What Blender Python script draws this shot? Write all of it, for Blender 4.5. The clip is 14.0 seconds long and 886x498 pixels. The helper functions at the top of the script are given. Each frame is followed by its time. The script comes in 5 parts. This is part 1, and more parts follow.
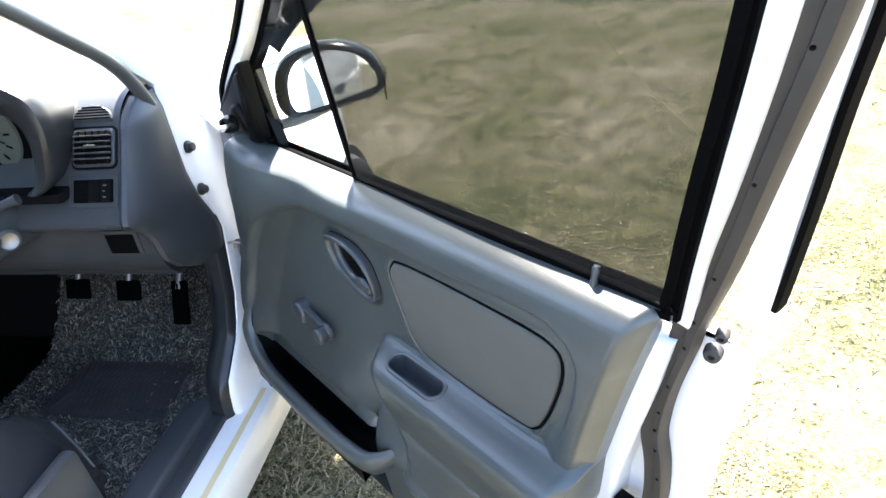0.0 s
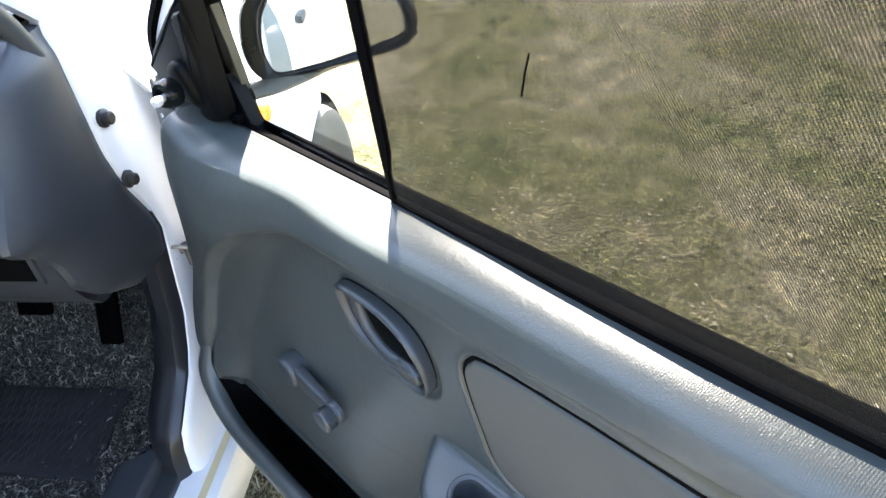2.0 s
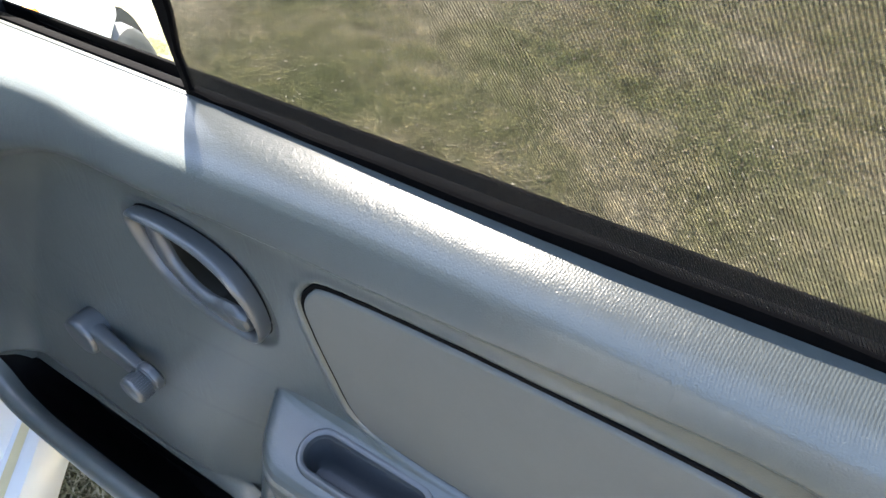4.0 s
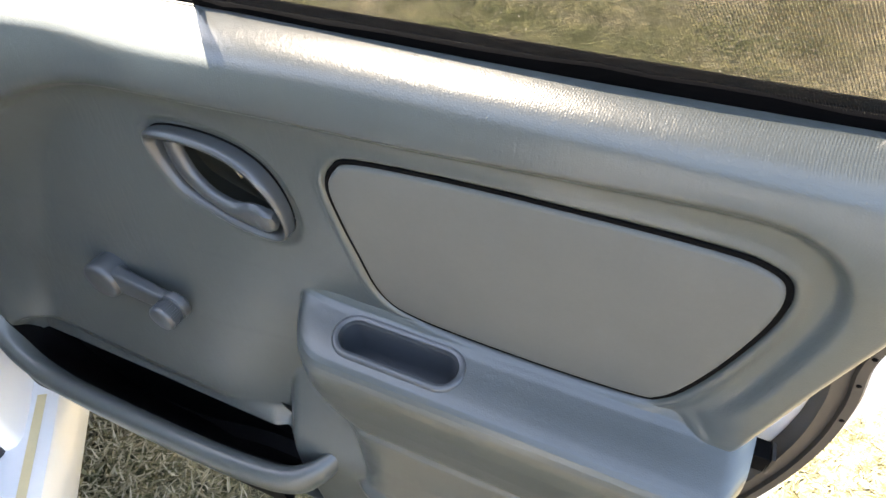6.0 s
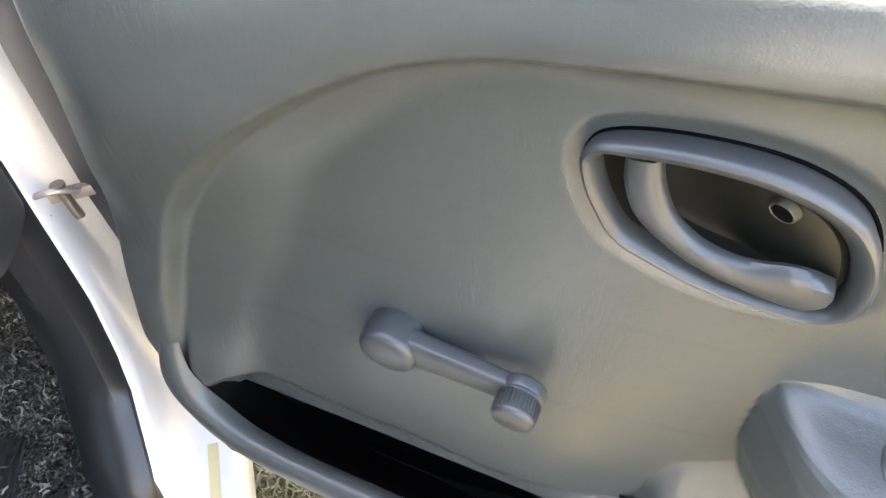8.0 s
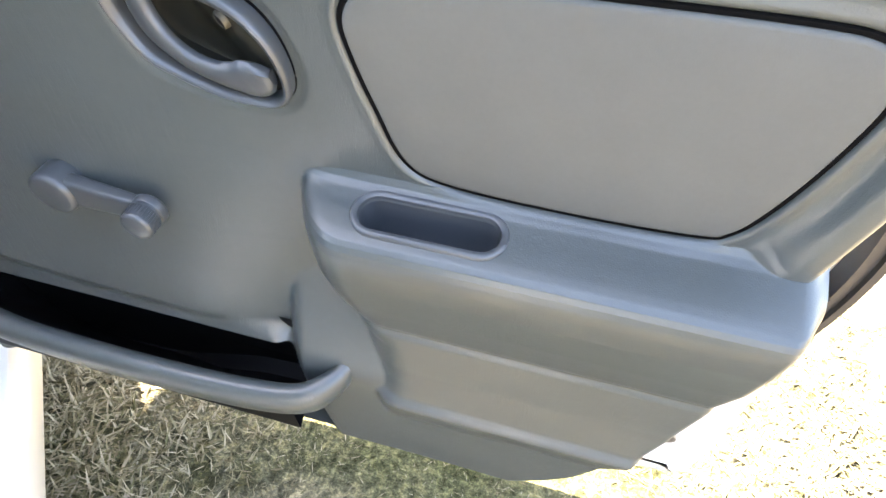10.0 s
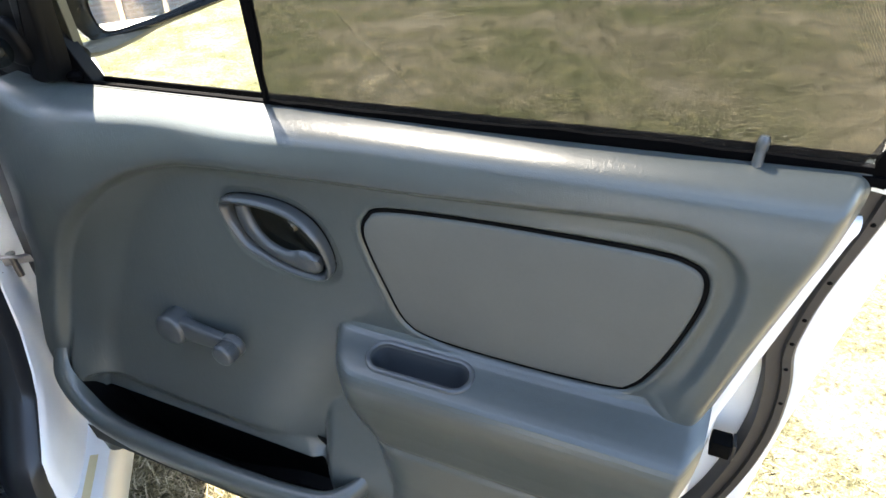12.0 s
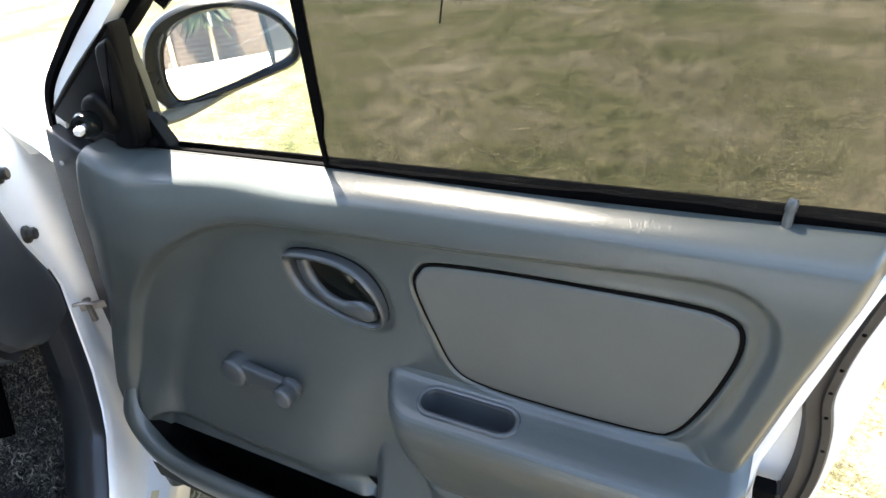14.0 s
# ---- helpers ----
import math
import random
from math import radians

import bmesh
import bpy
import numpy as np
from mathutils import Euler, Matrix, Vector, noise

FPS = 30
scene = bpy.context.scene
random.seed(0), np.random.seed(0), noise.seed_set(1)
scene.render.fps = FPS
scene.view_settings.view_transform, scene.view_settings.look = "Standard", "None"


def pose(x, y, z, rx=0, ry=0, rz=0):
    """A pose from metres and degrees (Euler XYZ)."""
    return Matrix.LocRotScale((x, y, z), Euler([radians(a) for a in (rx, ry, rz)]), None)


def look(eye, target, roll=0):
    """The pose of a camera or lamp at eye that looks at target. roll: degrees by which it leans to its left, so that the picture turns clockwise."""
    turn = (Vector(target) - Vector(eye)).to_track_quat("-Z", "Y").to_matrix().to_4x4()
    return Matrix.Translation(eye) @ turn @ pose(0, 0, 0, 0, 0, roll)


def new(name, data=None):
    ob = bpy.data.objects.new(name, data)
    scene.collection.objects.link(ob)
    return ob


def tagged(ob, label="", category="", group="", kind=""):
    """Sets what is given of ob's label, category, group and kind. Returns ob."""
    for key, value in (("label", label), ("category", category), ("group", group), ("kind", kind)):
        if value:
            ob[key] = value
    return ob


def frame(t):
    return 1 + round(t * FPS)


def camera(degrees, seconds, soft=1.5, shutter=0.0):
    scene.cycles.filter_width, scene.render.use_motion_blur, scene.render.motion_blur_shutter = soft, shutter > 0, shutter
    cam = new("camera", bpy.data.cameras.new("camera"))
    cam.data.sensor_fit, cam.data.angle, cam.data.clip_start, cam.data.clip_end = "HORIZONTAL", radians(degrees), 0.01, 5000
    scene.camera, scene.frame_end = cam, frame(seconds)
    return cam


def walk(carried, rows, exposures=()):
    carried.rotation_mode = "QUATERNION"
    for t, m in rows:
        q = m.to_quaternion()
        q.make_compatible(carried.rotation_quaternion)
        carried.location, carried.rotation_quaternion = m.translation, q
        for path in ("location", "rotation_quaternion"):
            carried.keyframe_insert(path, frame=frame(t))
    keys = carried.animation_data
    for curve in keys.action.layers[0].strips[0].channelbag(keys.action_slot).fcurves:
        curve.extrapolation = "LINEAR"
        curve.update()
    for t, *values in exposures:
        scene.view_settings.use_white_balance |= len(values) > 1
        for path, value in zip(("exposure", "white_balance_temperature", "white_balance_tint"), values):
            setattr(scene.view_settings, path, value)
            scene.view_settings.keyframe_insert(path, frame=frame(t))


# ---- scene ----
cam = camera(71.1, 14.0)
PATH = [
    (0, (0.775, -0.372, 1.257), (-0.586, 0.672, 0.228), -7.3),
    (0.5, (0.651, -0.326, 1.248), (-0.591, 0.817, 0.175), -6.7),
    (1, (0.493, -0.305, 1.226), (-0.595, 0.854, 0.012), -5.8),
    (1.5, (0.43, -0.288, 1.206), (-0.636, 0.813, -0.08), -4.6),
    (2, (0.406, -0.234, 1.192), (-0.75, 0.836, -0.041), -4.6),
    (2.5, (0.357, -0.182, 1.154), (-0.794, 0.748, -0.191), -1.4),
    (3, (0.311, -0.25, 1.159), (-0.477, 0.971, -0.214), -1.0),
    (3.5, (0.359, -0.175, 1.132), (-0.378, 1.088, -0.232), 3.1),
    (6, (0.384, -0.278, 1.076), (-0.215, 1.02, -0.323), -0.9),
    (6.5, (0.319, -0.205, 1.085), (-0.367, 1.066, -0.298), -3.2),
    (7, (0.236, -0.185, 1.066), (-0.563, 1.016, -0.319), -2.7),
    (7.5, (0.106, -0.204, 1.03), (-0.69, 0.896, -0.438), -9.0),
    (8, (0.036, -0.207, 0.983), (-0.556, 0.929, -0.553), -5.6),
    (8.5, (0.034, -0.198, 0.974), (-0.378, 0.967, -0.598), -0.3),
    (9, (0.123, -0.214, 0.975), (-0.186, 0.996, -0.588), 1.6),
    (11.3, (0.424, -0.409, 1.065), (-0.131, 0.976, -0.267), -4.1),
    (11.5, (0.429, -0.41, 1.083), (-0.187, 0.997, -0.198), -3.7),
    (12, (0.438, -0.404, 1.116), (-0.26, 1.077, -0.034), -3.3),
    (12.5, (0.428, -0.412, 1.136), (-0.365, 1.061, 0.041), -5.1),
    (13, (0.411, -0.431, 1.152), (-0.467, 1.005, 0.071), -5.7),
    (13.5, (0.414, -0.446, 1.163), (-0.49, 0.996, 0.113), -6.6),
    (14, (0.442, -0.429, 1.154), (-0.387, 1.058, 0.105), -5.8),
]
EXPOSURES = [(0, 3.75, 6700, 11), (1, 3.85, 6900, 11), (2, 3.85, 6900, 11), (3.5, 3.92, 6800, 11), (6, 4.12, 7900, 14), (6.5, 4.3, 7900, 13), (7.5, 4.05, 8200, 15), (8, 4.80, 8700, 16), (8.5, 5.0, 8900, 17), (9.2, 5.35, 8700, 17), (11.3, 3.64, 7000, 12), (12.5, 3.66, 7300, 10), (14, 3.66, 7300, 10)]
walk(cam, [(t, look(eye, target, roll)) for t, eye, target, roll in PATH], EXPOSURES)

# ---- world, sun, exposure ----
TO_SUN = Vector((-0.48, 0.45, 1.03)).normalized()
world = bpy.data.worlds.new("sky")
scene.world = world
world.use_nodes = True
wn = world.node_tree.nodes
wn.clear()
w_out, w_bg, w_sky = wn.new("ShaderNodeOutputWorld"), wn.new("ShaderNodeBackground"), wn.new("ShaderNodeTexSky")
w_sky.sky_type, w_sky.sun_disc = "NISHITA", False
w_sky.sun_elevation = math.asin(TO_SUN.z)
w_sky.sun_rotation = math.atan2(TO_SUN.x, TO_SUN.y)
w_bg.inputs["Strength"].default_value = 0.11
world.node_tree.links.new(w_sky.outputs[0], w_bg.inputs[0])
world.node_tree.links.new(w_bg.outputs[0], w_out.inputs[0])
sun = new("sun", bpy.data.lights.new("sun", "SUN"))
sun.data.energy, sun.data.angle, sun.data.color = 5.6, radians(0.5), (1.0, 0.95, 0.87)
sun.rotation_euler = TO_SUN.to_track_quat("Z", "Y").to_euler()


# ---- materials ----
class Mat:
    """A node material with a Principled shader and small helpers for texture."""

    def __init__(self, name, colour, rough=0.5, metal=0.0, **more):
        self.m = bpy.data.materials.new(name)
        self.m.use_nodes = True
        self.t = self.m.node_tree
        self.p = self.t.nodes["Principled BSDF"]
        self.colour = colour
        self.p.inputs["Base Color"].default_value = (*colour, 1)
        self.p.inputs["Roughness"].default_value = rough
        self.p.inputs["Metallic"].default_value = metal
        for key, value in more.items():
            self.p.inputs[key.replace("_", " ")].default_value = value
        self.coord = self.t.nodes.new("ShaderNodeTexCoord").outputs["Object"]
        self.height = None

    def link(self, a, b):
        self.t.links.new(a, b)

    def noise(self, scale, detail=4.0, rough=0.6, stretch=None):
        n = self.t.nodes.new("ShaderNodeTexNoise")
        n.inputs["Scale"].default_value, n.inputs["Detail"].default_value, n.inputs["Roughness"].default_value = scale, detail, rough
        if stretch:
            k = self.t.nodes.new("ShaderNodeMapping")
            k.inputs["Scale"].default_value = stretch
            self.link(self.coord, k.inputs[0])
            self.link(k.outputs[0], n.inputs["Vector"])
        else:
            self.link(self.coord, n.inputs["Vector"])
        return n.outputs["Fac"]

    def voronoi(self, scale, feature="F1", out="Distance"):
        n = self.t.nodes.new("ShaderNodeTexVoronoi")
        n.feature = feature
        n.inputs["Scale"].default_value = scale
        self.link(self.coord, n.inputs["Vector"])
        return n.outputs[out]

    def ramp(self, fac, stops):
        r = self.t.nodes.new("ShaderNodeValToRGB")
        e = r.color_ramp.elements
        while len(e) < len(stops):
            e.new(0.5)
        for el, (at, col) in zip(e, stops):
            el.position = at
            el.color = (*col, 1) if len(col) == 3 else col
        self.link(fac, r.inputs[0])
        return r.outputs[0]

    def mix(self, fac, a, b, mode="MIX"):
        n = self.t.nodes.new("ShaderNodeMix")
        n.data_type, n.blend_type = "RGBA", mode
        for value, at in ((fac, 0), (a, 6), (b, 7)):
            if isinstance(value, tuple):
                n.inputs[at].default_value = (*value, 1)
            elif isinstance(value, float):
                n.inputs[at].default_value = value
            else:
                self.link(value, n.inputs[at])
        return n.outputs[2]

    def base(self, out):
        self.link(out, self.p.inputs["Base Color"])
        return self

    def vary(self, scale=6.0, amount=0.25, fine=90.0):
        """Two scales of light and dark about the base colour."""
        c = self.colour
        lo, hi = tuple(v * (1 - amount) for v in c), tuple(min(1, v * (1 + amount)) for v in c)
        big = self.ramp(self.noise(scale, 5), [(0.3, lo), (0.7, hi)])
        small = self.ramp(self.noise(fine, 3), [(0.25, (0.8, 0.8, 0.8)), (0.75, (1.1, 1.1, 1.1))])
        self.base(self.mix(amount * 2, big, small, "MULTIPLY"))
        return self

    def rough_vary(self, scale, lo, hi):
        r = self.t.nodes.new("ShaderNodeMapRange")
        r.inputs[3].default_value, r.inputs[4].default_value = lo, hi
        self.link(self.noise(scale, 4), r.inputs[0])
        self.link(r.outputs[0], self.p.inputs["Roughness"])
        return self

    def bump(self, height, strength=0.3, distance=0.001):
        b = self.t.nodes.new("ShaderNodeBump")
        b.inputs["Strength"].default_value, b.inputs["Distance"].default_value = strength, distance
        self.link(height, b.inputs["Height"])
        if self.height:
            self.link(self.height, b.inputs["Normal"])
        self.height = b.outputs[0]
        self.link(self.height, self.p.inputs["Normal"])
        return self


def leather_grain(mat, scale=560.0, strength=0.27):
    return mat.bump(mat.voronoi(scale, "DISTANCE_TO_EDGE"), strength, 0.0004).bump(mat.noise(scale * 0.55, 3), strength * 0.5, 0.0004)


TRIM = leather_grain(Mat("grey_vinyl_trim", (0.056, 0.064, 0.0615), 0.38, Specular_IOR_Level=0.5).vary(5, 0.10, 160)).rough_vary(9, 0.24, 0.38)
# short upright wrinkles drawn into the vinyl here and there
wr_map = TRIM.t.nodes.new("ShaderNodeMapping")
wr_map.inputs["Scale"].default_value = (190, 190, 38)
TRIM.link(TRIM.coord, wr_map.inputs[0])
wr_noise = TRIM.t.nodes.new("ShaderNodeTexNoise")
wr_noise.inputs["Scale"].default_value, wr_noise.inputs["Detail"].default_value = 1.0, 3.0
TRIM.link(wr_map.outputs[0], wr_noise.inputs["Vector"])
wr_cut = TRIM.ramp(wr_noise.outputs["Fac"], [(0.52, (0, 0, 0)), (0.62, (1, 1, 1))])
TRIM.bump(TRIM.mix(1.0, wr_cut, TRIM.ramp(TRIM.noise(7, 2), [(0.42, (0.1, 0.1, 0.1)), (0.58, (1, 1, 1))]), "MULTIPLY"), 0.11, 0.0006)
crease = TRIM.ramp(TRIM.noise(1.0, 3, 0.55, (120, 60, 26)), [(0.44, (1, 1, 1)), (0.50, (0, 0, 0)), (0.56, (1, 1, 1))])
crease = TRIM.mix(TRIM.ramp(TRIM.noise(7, 3), [(0.45, (0, 0, 0)), (0.65, (1, 1, 1))]), (1.0, 1.0, 1.0), crease)
TRIM.bump(crease, 0.12, 0.0006)
PLASTIC = Mat("grey_smooth_plastic", (0.046, 0.051, 0.053), 0.32, Specular_IOR_Level=0.55).vary(8, 0.08, 200).rough_vary(14, 0.27, 0.40)
PLASTIC.bump(PLASTIC.noise(500, 2), 0.06, 0.0004)
DASH = leather_grain(Mat("dash_vinyl", (0.037, 0.041, 0.046), 0.42, Specular_IOR_Level=0.4).vary(5, 0.10, 160), 380, 0.2)
KICK = Mat("black_grained_trim", (0.017, 0.018, 0.020), 0.38).vary(6, 0.15, 150)
KICK.bump(KICK.noise(420, 2), 0.12, 0.0004)
FABRIC = Mat("insert_cloth", (0.074, 0.076, 0.069), 0.75).vary(7, 0.08, 260)
FABRIC.bump(FABRIC.noise(900, 2), 0.25, 0.0005)
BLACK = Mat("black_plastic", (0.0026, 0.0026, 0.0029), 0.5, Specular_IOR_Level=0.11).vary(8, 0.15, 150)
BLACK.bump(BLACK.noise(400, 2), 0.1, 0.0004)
GLOSS_BLACK = Mat("gloss_black_plastic", (0.0045, 0.0055, 0.0055), 0.20, Specular_IOR_Level=0.16).vary(8, 0.15, 150)
RUBBER = Mat("weatherstrip_rubber", (0.026, 0.023, 0.021), 0.62).vary(12, 0.18, 120)
RUBBER.bump(RUBBER.noise(260, 3), 0.15, 0.0005)
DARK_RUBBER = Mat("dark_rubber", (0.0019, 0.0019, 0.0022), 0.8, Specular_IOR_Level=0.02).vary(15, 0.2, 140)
PAINT = Mat("white_car_paint", (0.79, 0.80, 0.80), 0.28, Coat_Weight=0.6, Coat_Roughness=0.06).vary(2.2, 0.04, 60)
PAINT.bump(PAINT.noise(30, 3), 0.02, 0.001)
BOLT = Mat("dark_steel_bolt", (0.045, 0.043, 0.041), 0.4, 0.5).vary(40, 0.3, 240)
TIP = Mat("pale_lever_tip", (0.5, 0.5, 0.5), 0.25).vary(30, 0.1, 200)
BRIGHT = Mat("worn_plated_steel", (0.33, 0.29, 0.26), 0.35, 0.6).vary(60, 0.25, 300)
STEEL = Mat("zinc_steel", (0.22, 0.21, 0.20), 0.4, 0.8).vary(30, 0.25, 240)
CHROME = Mat("chrome", (0.8, 0.8, 0.8), 0.12, 1.0)
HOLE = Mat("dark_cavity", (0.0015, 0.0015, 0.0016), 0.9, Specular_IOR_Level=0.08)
MIRROR = Mat("mirror_glass", (0.92, 0.93, 0.93), 0.015, 1.0)
OLIVE = Mat("olive_grey_plastic", (0.052, 0.049, 0.035), 0.5).vary(9, 0.1, 150)
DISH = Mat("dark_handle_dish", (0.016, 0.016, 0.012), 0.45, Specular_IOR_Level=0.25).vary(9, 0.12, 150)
ORANGE = Mat("amber_lens", (0.8, 0.22, 0.02), 0.2, Coat_Weight=0.5)
DIAL = Mat("dial_face", (0.070, 0.085, 0.075), 0.5).vary(20, 0.06, 200)
LEATHER = leather_grain(Mat("black_seat_leather", (0.026, 0.027, 0.030), 0.24).vary(6, 0.15, 150), 300, 0.3)
CARPET = Mat("coil_mat", (0.045, 0.045, 0.047), 0.8)
CARPET.base(CARPET.ramp(CARPET.noise(240, 3, 0.75), [(0.36, (0.008, 0.0075, 0.006)), (0.50, (0.062, 0.057, 0.048)), (0.64, (0.34, 0.31, 0.26))]))
CARPET.bump(CARPET.noise(210, 3, 0.7), 1.0, 0.008)
HEEL = Mat("heel_pad_rubber", (0.045, 0.040, 0.041), 0.6).vary(20, 0.2, 150)
TYRE = Mat("tyre_rubber", (0.025, 0.025, 0.025), 0.75).vary(15, 0.2, 100)
RIM = Mat("wheel_cover", (0.4, 0.41, 0.42), 0.35, 0.6).vary(10, 0.1, 90)

GRASS = Mat("dry_lawn", (0.2, 0.2, 0.08), 0.9, Specular_IOR_Level=0.05)
g_patch = GRASS.ramp(GRASS.noise(1.1, 7, 0.66), [(0.36, (0.052, 0.060, 0.028)), (0.47, (0.082, 0.082, 0.048)), (0.55, (0.110, 0.102, 0.074)), (0.66, (0.165, 0.153, 0.126))])
# bare trodden earth by the open door and to its rear
g_sep = GRASS.t.nodes.new("ShaderNodeSeparateXYZ")
GRASS.link(GRASS.coord, g_sep.inputs[0])
g_bare = GRASS.t.nodes.new("ShaderNodeMapRange")
g_bare.inputs[1].default_value, g_bare.inputs[2].default_value = 0.3, 1.6
GRASS.link(g_sep.outputs[0], g_bare.inputs[0])
g_bare = GRASS.mix(1.0, g_bare.outputs[0], GRASS.ramp(GRASS.noise(1.7, 5), [(0.36, (0.15, 0.15, 0.15)), (0.58, (0.85, 0.85, 0.85))]), "MULTIPLY")
g_patch = GRASS.mix(g_bare, g_patch, (0.178, 0.157, 0.122))
g_mid = GRASS.ramp(GRASS.noise(9, 6, 0.7), [(0.34, (0.58, 0.58, 0.50)), (0.5, (1.0, 1.0, 1.0)), (0.64, (1.45, 1.38, 1.25))])
g_fine = GRASS.ramp(GRASS.noise(70, 8, 0.85), [(0.36, (0.12, 0.11, 0.09)), (0.5, (0.85, 0.85, 0.80)), (0.64, (2.6, 2.4, 2.0))])
GRASS.base(GRASS.mix(0.9, GRASS.mix(0.9, g_patch, g_mid, "MULTIPLY"), g_fine, "MULTIPLY"))
GRASS.bump(GRASS.noise(60, 5, 0.7), 0.9, 0.02)
BLADE = Mat("grass_blade", (0.3, 0.27, 0.12), 0.7, Specular_IOR_Level=0.12)
b_rand = BLADE.t.nodes.new("ShaderNodeNewGeometry").outputs["Random Per Island"]
BLADE.base(BLADE.ramp(b_rand, [(0.0, (0.070, 0.066, 0.028)), (0.25, (0.125, 0.108, 0.062)), (0.6, (0.185, 0.158, 0.102)), (1.0, (0.26, 0.228, 0.160))]))
STONE = Mat("pale_stone", (0.24, 0.22, 0.18), 0.85).vary(60, 0.2, 300)
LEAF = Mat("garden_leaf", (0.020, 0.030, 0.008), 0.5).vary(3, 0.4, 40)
BARK = Mat("bark", (0.28, 0.2, 0.13), 0.85).vary(10, 0.25, 80)

BRICK = Mat("old_brick_shaded", (0.3, 0.2, 0.15), 0.9)
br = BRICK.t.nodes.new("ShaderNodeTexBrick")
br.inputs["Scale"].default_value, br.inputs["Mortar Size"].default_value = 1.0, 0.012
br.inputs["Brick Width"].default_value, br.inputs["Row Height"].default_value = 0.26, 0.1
# brick and mortar are coloured darker, in place of tree shade on the wall
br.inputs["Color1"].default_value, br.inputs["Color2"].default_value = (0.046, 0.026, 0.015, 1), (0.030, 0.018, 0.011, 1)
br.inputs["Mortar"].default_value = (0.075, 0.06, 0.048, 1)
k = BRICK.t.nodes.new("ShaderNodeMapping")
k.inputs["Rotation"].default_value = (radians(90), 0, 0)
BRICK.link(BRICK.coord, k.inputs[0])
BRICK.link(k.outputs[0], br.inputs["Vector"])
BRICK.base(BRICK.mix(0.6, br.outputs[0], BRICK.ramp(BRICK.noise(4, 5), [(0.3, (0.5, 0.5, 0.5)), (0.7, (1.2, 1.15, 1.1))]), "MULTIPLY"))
CONCRETE = Mat("pale_concrete", (0.55, 0.53, 0.49), 0.9).vary(2, 0.15, 40)


def glass_mat(name, tint, gloss):
    m = bpy.data.materials.new(name)
    m.use_nodes = True
    t = m.node_tree
    t.nodes.clear()
    out, mx = t.nodes.new("ShaderNodeOutputMaterial"), t.nodes.new("ShaderNodeMixShader")
    tr, gl, lw = t.nodes.new("ShaderNodeBsdfTransparent"), t.nodes.new("ShaderNodeBsdfGlossy"), t.nodes.new("ShaderNodeLayerWeight")
    tr.inputs[0].default_value, gl.inputs["Roughness"].default_value = (*tint, 1), gloss
    lw.inputs["Blend"].default_value = 0.5
    pw, ad = t.nodes.new("ShaderNodeMath"), t.nodes.new("ShaderNodeMath")
    pw.operation, ad.operation = "POWER", "MULTIPLY_ADD"
    pw.inputs[1].default_value, ad.inputs[1].default_value, ad.inputs[2].default_value = 4.0, 0.75, 0.05
    t.links.new(lw.outputs["Facing"], pw.inputs[0])
    t.links.new(pw.outputs[0], ad.inputs[0])
    t.links.new(ad.outputs[0], mx.inputs[0])
    t.links.new(tr.outputs[0], mx.inputs[1])
    t.links.new(gl.outputs[0], mx.inputs[2])
    t.links.new(mx.outputs[0], out.inputs[0])
    return m


GLASS = glass_mat("window_glass", (0.93, 0.96, 0.94), 0.02)
TINT = glass_mat("tinted_glass", (0.25, 0.28, 0.27), 0.02)

# perforated sunshade cloth: fine black threads with open holes between them
MESH = Mat("sunshade_net", (0.006, 0.0050, 0.0043), 0.7, Specular_IOR_Level=0.2)
mt = MESH.t


def threads(angle):
    k = mt.nodes.new("ShaderNodeMapping")
    k.inputs["Rotation"].default_value = (0, radians(angle), 0)
    w = mt.nodes.new("ShaderNodeTexWave")
    w.bands_direction = "X"
    w.inputs["Scale"].default_value = 235.0
    mt.links.new(MESH.coord, k.inputs[0])
    mt.links.new(k.outputs[0], w.inputs["Vector"])
    return w.outputs["Fac"]


mul = mt.nodes.new("ShaderNodeMath")
mul.operation = "MULTIPLY"
mt.links.new(threads(33), mul.inputs[0])
weft = mt.nodes.new("ShaderNodeMapRange")
weft.inputs[3].default_value = 0.45
mt.links.new(threads(123), weft.inputs[0])
mt.links.new(weft.outputs[0], mul.inputs[1])
rng = mt.nodes.new("ShaderNodeMapRange")
rng.inputs[1].default_value, rng.inputs[2].default_value = 0.1, 0.6
rng.inputs[3].default_value, rng.inputs[4].default_value = 0.942, 0.815
mt.links.new(mul.outputs[0], rng.inputs[0])
# uneven threads: some holes stand wider open than others
spk = mt.nodes.new("ShaderNodeMapRange")
spk.inputs[1].default_value, spk.inputs[2].default_value = 0.55, 0.70
spk.inputs[3].default_value, spk.inputs[4].default_value = 0.0, 0.05
mt.links.new(MESH.noise(900, 1, 0.5), spk.inputs[0])
sub = mt.nodes.new("ShaderNodeMath")
sub.operation = "SUBTRACT"
mt.links.new(rng.outputs[0], sub.inputs[0])
mt.links.new(spk.outputs[0], sub.inputs[1])
mt.links.new(sub.outputs[0], MESH.p.inputs["Alpha"])


# ---- mesh helpers ----
def empty(name, m=None, **tags):
    ob = new(name)
    ob.empty_display_size = 0.1
    if m is not None:
        ob.matrix_world = m
    return tagged(ob, **tags)


def material(mat):
    return mat.m if isinstance(mat, Mat) else mat


